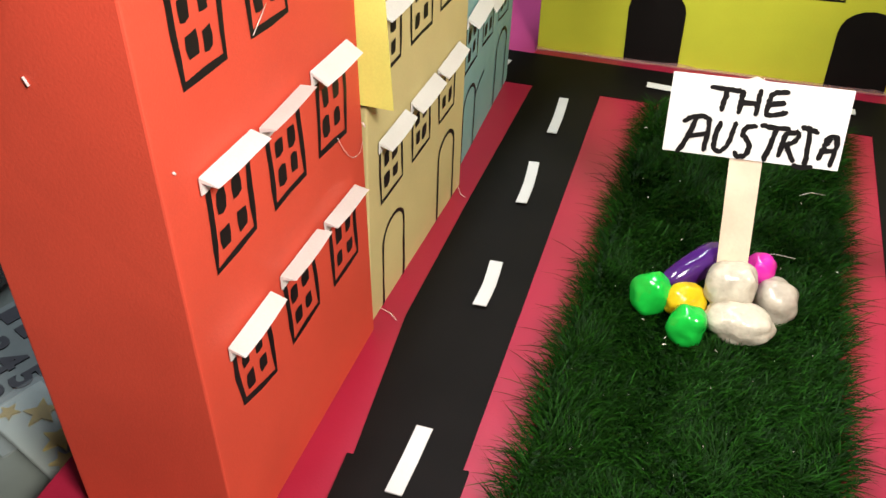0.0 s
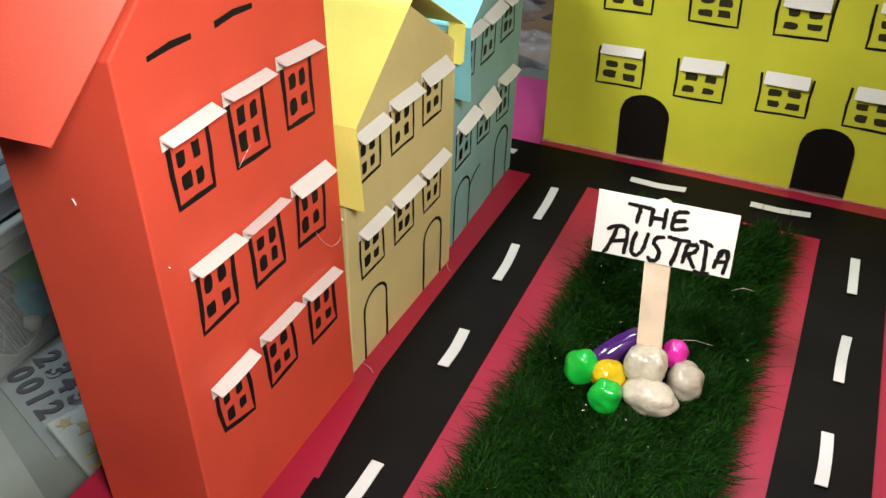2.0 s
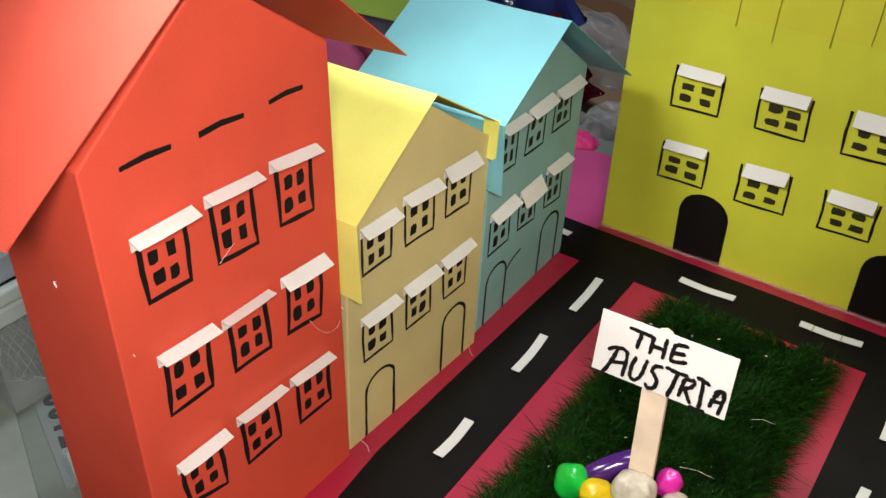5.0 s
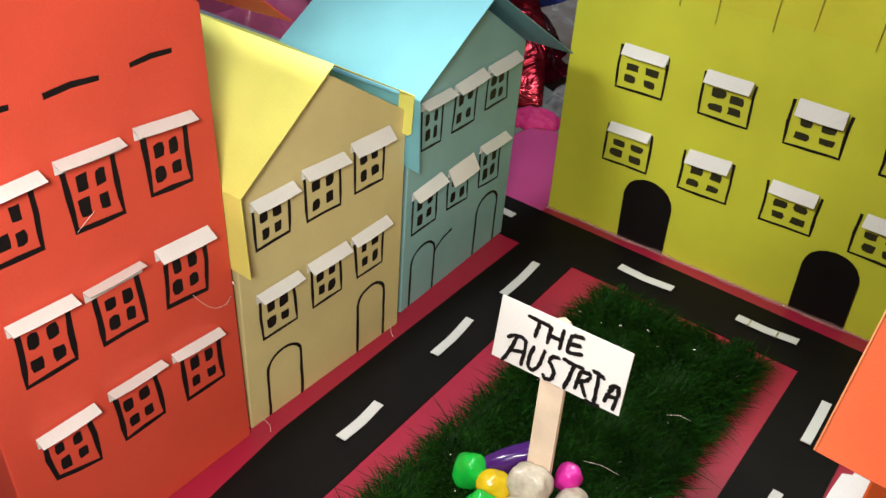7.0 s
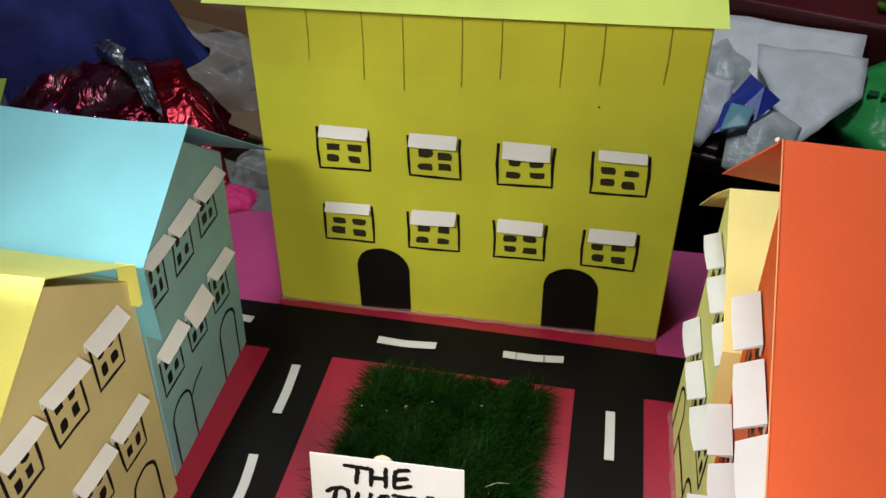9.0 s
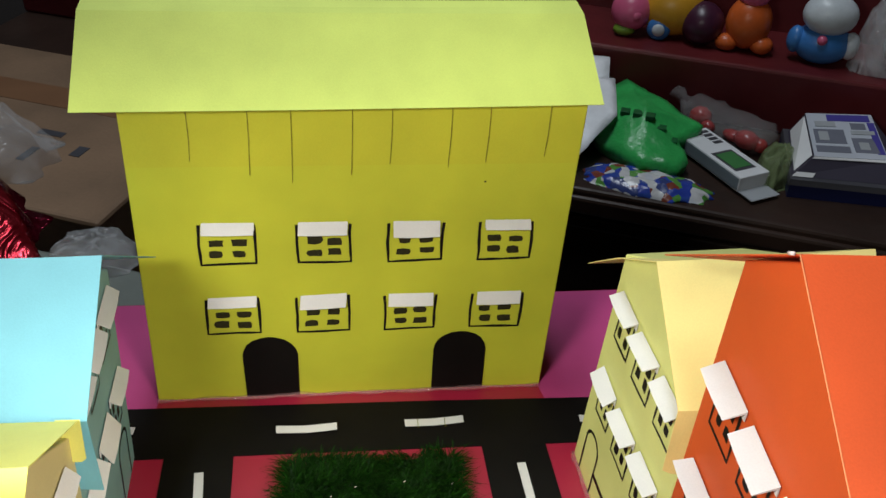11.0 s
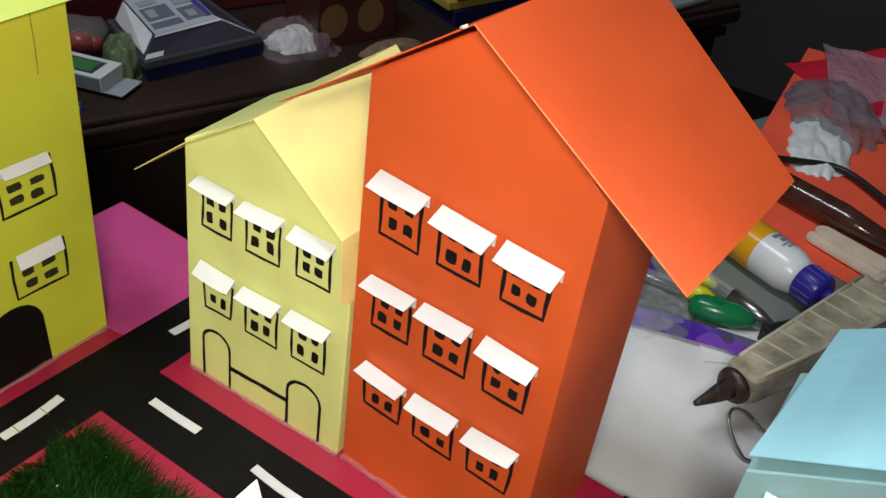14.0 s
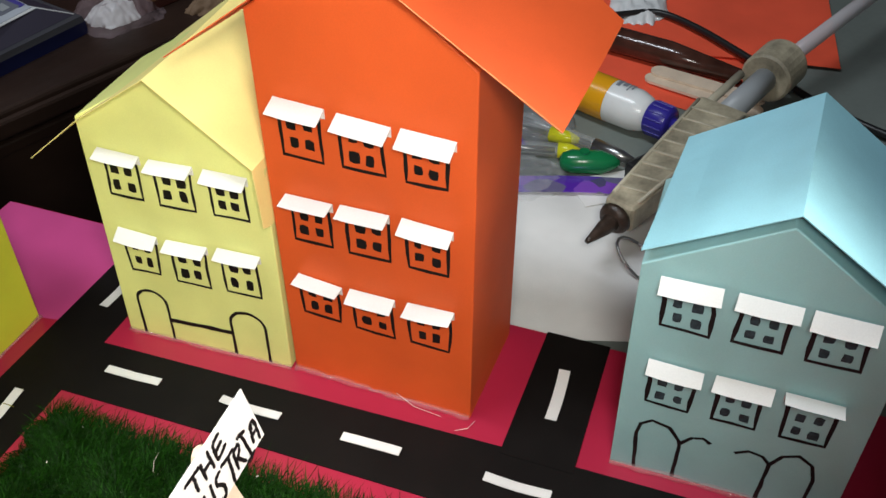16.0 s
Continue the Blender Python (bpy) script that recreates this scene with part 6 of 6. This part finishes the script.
craft_stick(0.488, -0.265, 0.466, -0.341, TABLE_Z + 0.0030, 0.0145)
craft_stick(0.496, -0.268, 0.478, -0.341, TABLE_Z + 0.0052, 0.0145)
ob = part("pen_sleeve", tube(bmesh.new(), [(0.531, -0.186, TABLE_Z + 0.009), (0.528, -0.214, TABLE_Z + 0.012), (0.514, -0.272, TABLE_Z + 0.012), (0.500, -0.327, TABLE_Z + 0.010)], [0.003, 0.0105, 0.0105, 0.006], 14), SLEEVE, smooth=True)
tagged(ob, "dark brown glossy pencil sleeve on the red sheet", "pencil case")
ob = part("paper_sheet", bent_sheet(0.297, 0.21, 0.0035, seed=6), RED_SHEET)
ob.matrix_world = pose(0.524, -0.190, TABLE_Z + 0.0006, 0, 0, 7)
tagged(ob, "red-orange paper sheet on the table", "paper sheet", "red paper sheets")
ob = part("paper_sheet", bent_sheet(0.21, 0.14, 0.0012, seed=8), RED_SHEET)
ob.matrix_world = pose(0.478, -0.192, TABLE_Z + 0.0003, 0, 0, -12)
tagged(ob, "red-orange paper sheet under the glue bottle", "paper sheet", "red paper sheets")
ob = part("paper_sheet", bent_sheet(0.25, 0.15, 0.008, seed=10), CRIMSON)
ob.matrix_world = pose(0.756, -0.150, TABLE_Z + 0.0003, 0, 0, -28)
tagged(ob, "crimson paper sheet on the table", "paper sheet", "red paper sheets")
cable = [(x, y, TABLE_Z + z) for x, y, z in ((0.560, -0.200, 0.010), (0.578, -0.222, 0.008), (0.590, -0.250, 0.008), (0.571, -0.284, 0.009), (0.538, -0.322, 0.010), (0.518, -0.345, 0.010), (0.48, -0.39, 0.008), (0.45, -0.47, 0.004), (0.44, -0.60, 0.004))]
tagged(part("cable", tube(bmesh.new(), smooth_line(cable, 6), 0.0028, 10), BLACK, smooth=True), "black power cable lying over the papers", "cable")

pen = thing("capsule_pen", "glossy green capsule-shaped pen body", "pen", place=(0.358, -0.243, TABLE_Z + 0.0085))
pen.rotation_euler = (0, 0, radians(-74))
part("body", tube(bmesh.new(), [(x, 0, 0) for x in (-0.018, -0.016, -0.010, 0.010, 0.018, 0.022)], [0.003, 0.006, 0.0082, 0.0082, 0.005, 0.002], 20), PEN_GREEN, pen, "", True)
part("button", tube(bmesh.new(), [(-0.002, 0, 0.0075), (-0.002, 0, 0.0090)], 0.0035, 14), PEN_GREEN, pen)


def marker(x0, y0, x1, y1, tip, label):
    a, b = Vector((x0, y0, TABLE_Z + 0.0065)), Vector((x1, y1, TABLE_Z + 0.0065))
    e = thing("marker_pen", label, "pen", "clear marker pens")
    part("barrel", tube(bmesh.new(), [a, a.lerp(b, 0.75)], 0.0052, 14), CLEAR, e, "clear barrel", True)
    part("tip", tube(bmesh.new(), [a.lerp(b, 0.75), a.lerp(b, 0.9), b], [0.0056, 0.005, 0.002], 14), tip, e, "", True)
    part("core", tube(bmesh.new(), [a.lerp(b, 0.05), a.lerp(b, 0.72)], 0.0022, 8), STEEL, e, "", True)
    part("plug", tube(bmesh.new(), [a.lerp(b, -0.05), a.lerp(b, 0.02)], 0.0055, 14), tip, e, "", True)
    return e


marker(0.358, -0.174, 0.371, -0.236, PEN_YELLOW, "clear marker pen with a yellow tip")
marker(0.408, -0.156, 0.372, -0.272, STEEL, "clear pen with a steel tip")
marker(0.390, -0.146, 0.384, -0.232, PEN_YELLOW, "clear marker pen with a yellow plug")
blk = thing("binder_clip", "black block-like clip by the glue gun", "clip", place=(0.365, -0.280, TABLE_Z))
blk.rotation_euler = (0, 0, radians(-35))
part("body", block(-0.012, 0.012, -0.006, 0.006, 0.0, 0.014, 0.002), BLACK, blk)

ob = part("plastic_bag", bent_sheet(0.160, 0.066, 0.012, 0.0006, 14, 27), clear("rosy_plastic_film", (0.66, 0.42, 0.50), 0.42, 0.12, 110.0, 0.9))
ob.matrix_world = pose(0.839, -0.228, TABLE_Z + 0.004, 0, 0, 200.5)
tagged(ob, "crinkled pink see-through plastic bag on the papers", "plastic bag")
ob = part("plastic_bag", bent_sheet(0.170, 0.050, 0.014, 0.0006, 14, 33), CLEAR)
ob.matrix_world = pose(0.858, -0.275, TABLE_Z + 0.004, 0, 0, 190)
tagged(ob, "clear crinkled plastic bag beside the pink one", "plastic bag")
crumpled("plastic_bag", "grey-silver plastic bag on the papers", "plastic bag", clear("grey_violet_film", (0.26, 0.24, 0.27), 0.55, 0.12, 110.0, 0.9), (0.690, -0.216, TABLE_Z + 0.003), (0.130, 0.080, 0.018), 25, 93, 0.4)
crumpled("tissue_pack", "white crumpled tissue beside the silver bag", "tissue", WHITE_CARD, (0.622, -0.226, TABLE_Z + 0.004), (0.105, 0.050, 0.009), 15, 95, 0.5)
pack = thing("card_pack", "light blue card in a clear pack on the red sheet", "card pack", place=(0.785, -0.318, TABLE_Z + 0.0055))
pack.rotation_euler = (0, 0, radians(12))
part("card", block(-0.050, 0.075, -0.040, 0.040, 0.0, 0.006, 0.001), SKY_CARD, pack)
part("film", block(-0.066, 0.080, -0.046, 0.046, 0.0065, 0.009, 0.001), CLEAR, pack, "clear film sleeve")
part("star", flat([(0.02 + 0.016 * (1 if i % 2 == 0 else 0.5) * math.cos(math.pi * i / 5), -0.005 + 0.016 * (1 if i % 2 == 0 else 0.5) * math.sin(math.pi * i / 5)) for i in range(10)], 0.0061), PEN_YELLOW, pack)

# ---- hot glue left along the feet of the houses, and small specks ----
GLUE_CLEAR = clear("clear_hot_glue", (0.75, 0.40, 0.40), 0.22, 0.08, 300.0, 0.4)


def glue_bead(house, a, b, seed, r=0.0011):
    rg = random.Random(seed)
    k = 22
    pts = [Vector(a).lerp(Vector(b), i / k) + Vector((rg.uniform(-0.0005, 0.0005), rg.uniform(-0.0005, 0.0005), 0.0006)) for i in range(k + 1)]
    part("glue_bead", tube(bmesh.new(), pts, [r * rg.uniform(0.4, 1.3) for _ in pts], 8), GLUE_CLEAR, house, "glossy hot glue bead", True)


def thread(house, pts, r=0.00013, name="glue_thread"):
    part(name, tube(bmesh.new(), pts, r, 6), GLUE, house, "fine pale glue thread", True)


glue_bead(orange, (0.1190, -0.150, 0.0005), (0.1170, -0.243, 0.0005), 1, 0.0016)
glue_bead(pale, (0.1140, -0.054, 0.0005), (0.1175, -0.147, 0.0005), 2, 0.0013)
glue_bead(blue2, (0.1155, -0.311, 0.0005), (0.1165, -0.407, 0.0005), 3, 0.0015)
glue_bead(lime, (-0.105, -0.0012, 0.0006), (0.106, -0.0016, 0.0006), 4, 0.0014)
thread(tan, [(-0.1052, -0.2320, 0.004), (-0.1015, -0.231, 0.0012), (-0.0985, -0.2335, 0.0010)], 0.00012)
thread(tan, [(-0.1035, -0.1480, 0.006), (-0.1010, -0.150, 0.0012), (-0.0985, -0.1515, 0.0010)], 0.00012)
thread(sign, [(0.0200, -0.1690, 0.0110), (0.0270, -0.1672, 0.0118), (0.0345, -0.1660, 0.0105)], 0.0001)
CORE = surface("paper_core", (0.80, 0.27, 0.11), **PAPER)
part("cut_edge", tube(bmesh.new(), split([(0.1127, -0.1961, 0.2301), (0.1116, -0.2783, 0.1748)], 4), 0.00022, 6), CORE, orange, "pale cut edge of the roof paper", True)
thread(orange, [(0.1120, -0.1922, 0.2277), (0.1120, -0.1946, 0.2292)], 0.0006, "glue_speck")
thread(orange, [(0.1165, -0.246, 0.0012), (0.1110, -0.244, 0.0012), (0.1080, -0.239, 0.0012)])
thread(orange, [(0.1180, -0.205, 0.0040), (0.1150, -0.215, 0.0012), (0.1135, -0.230, 0.0012)])
thread(red, [(-0.1022, -0.2587, 0.0902), (-0.1023, -0.2570, 0.0871), (-0.1023, -0.2548, 0.0837), (-0.1023, -0.2523, 0.0805), (-0.1022, -0.2497, 0.0784), (-0.1022, -0.2470, 0.0775), (-0.1022, -0.2443, 0.0775), (-0.1024, -0.2420, 0.0794)], 0.00008)
thread(red, [(-0.1015, -0.2889, 0.1421), (-0.1012, -0.2923, 0.1405), (-0.1015, -0.2962, 0.1376)], 0.0001)
thread(sign, [(0.0345, -0.1235, 0.0112), (0.0390, -0.1210, 0.0120), (0.0445, -0.1195, 0.0108)], 0.00009)
thread(red, [(-0.1410, -0.3379, 0.1675), (-0.1400, -0.3381, 0.1648)], 0.0003, "glue_speck")
thread(red, [(-0.1270, -0.3379, 0.1440), (-0.1260, -0.3381, 0.1422)], 0.0003, "glue_speck")
thread(red, [(-0.1018, -0.3330, 0.1245), (-0.1016, -0.3326, 0.1238)], 0.0003, "glue_speck")
thread(red, [(-0.1030, -0.2400, 0.0850), (-0.1024, -0.2395, 0.0832)], 0.0003, "glue_speck")
for x0 in (0.0345, 0.0490):
    part("cross_line", block(x0, x0 + 0.0003, -0.0312, -0.0250, 0.0019, 0.00235), PENCIL, base)
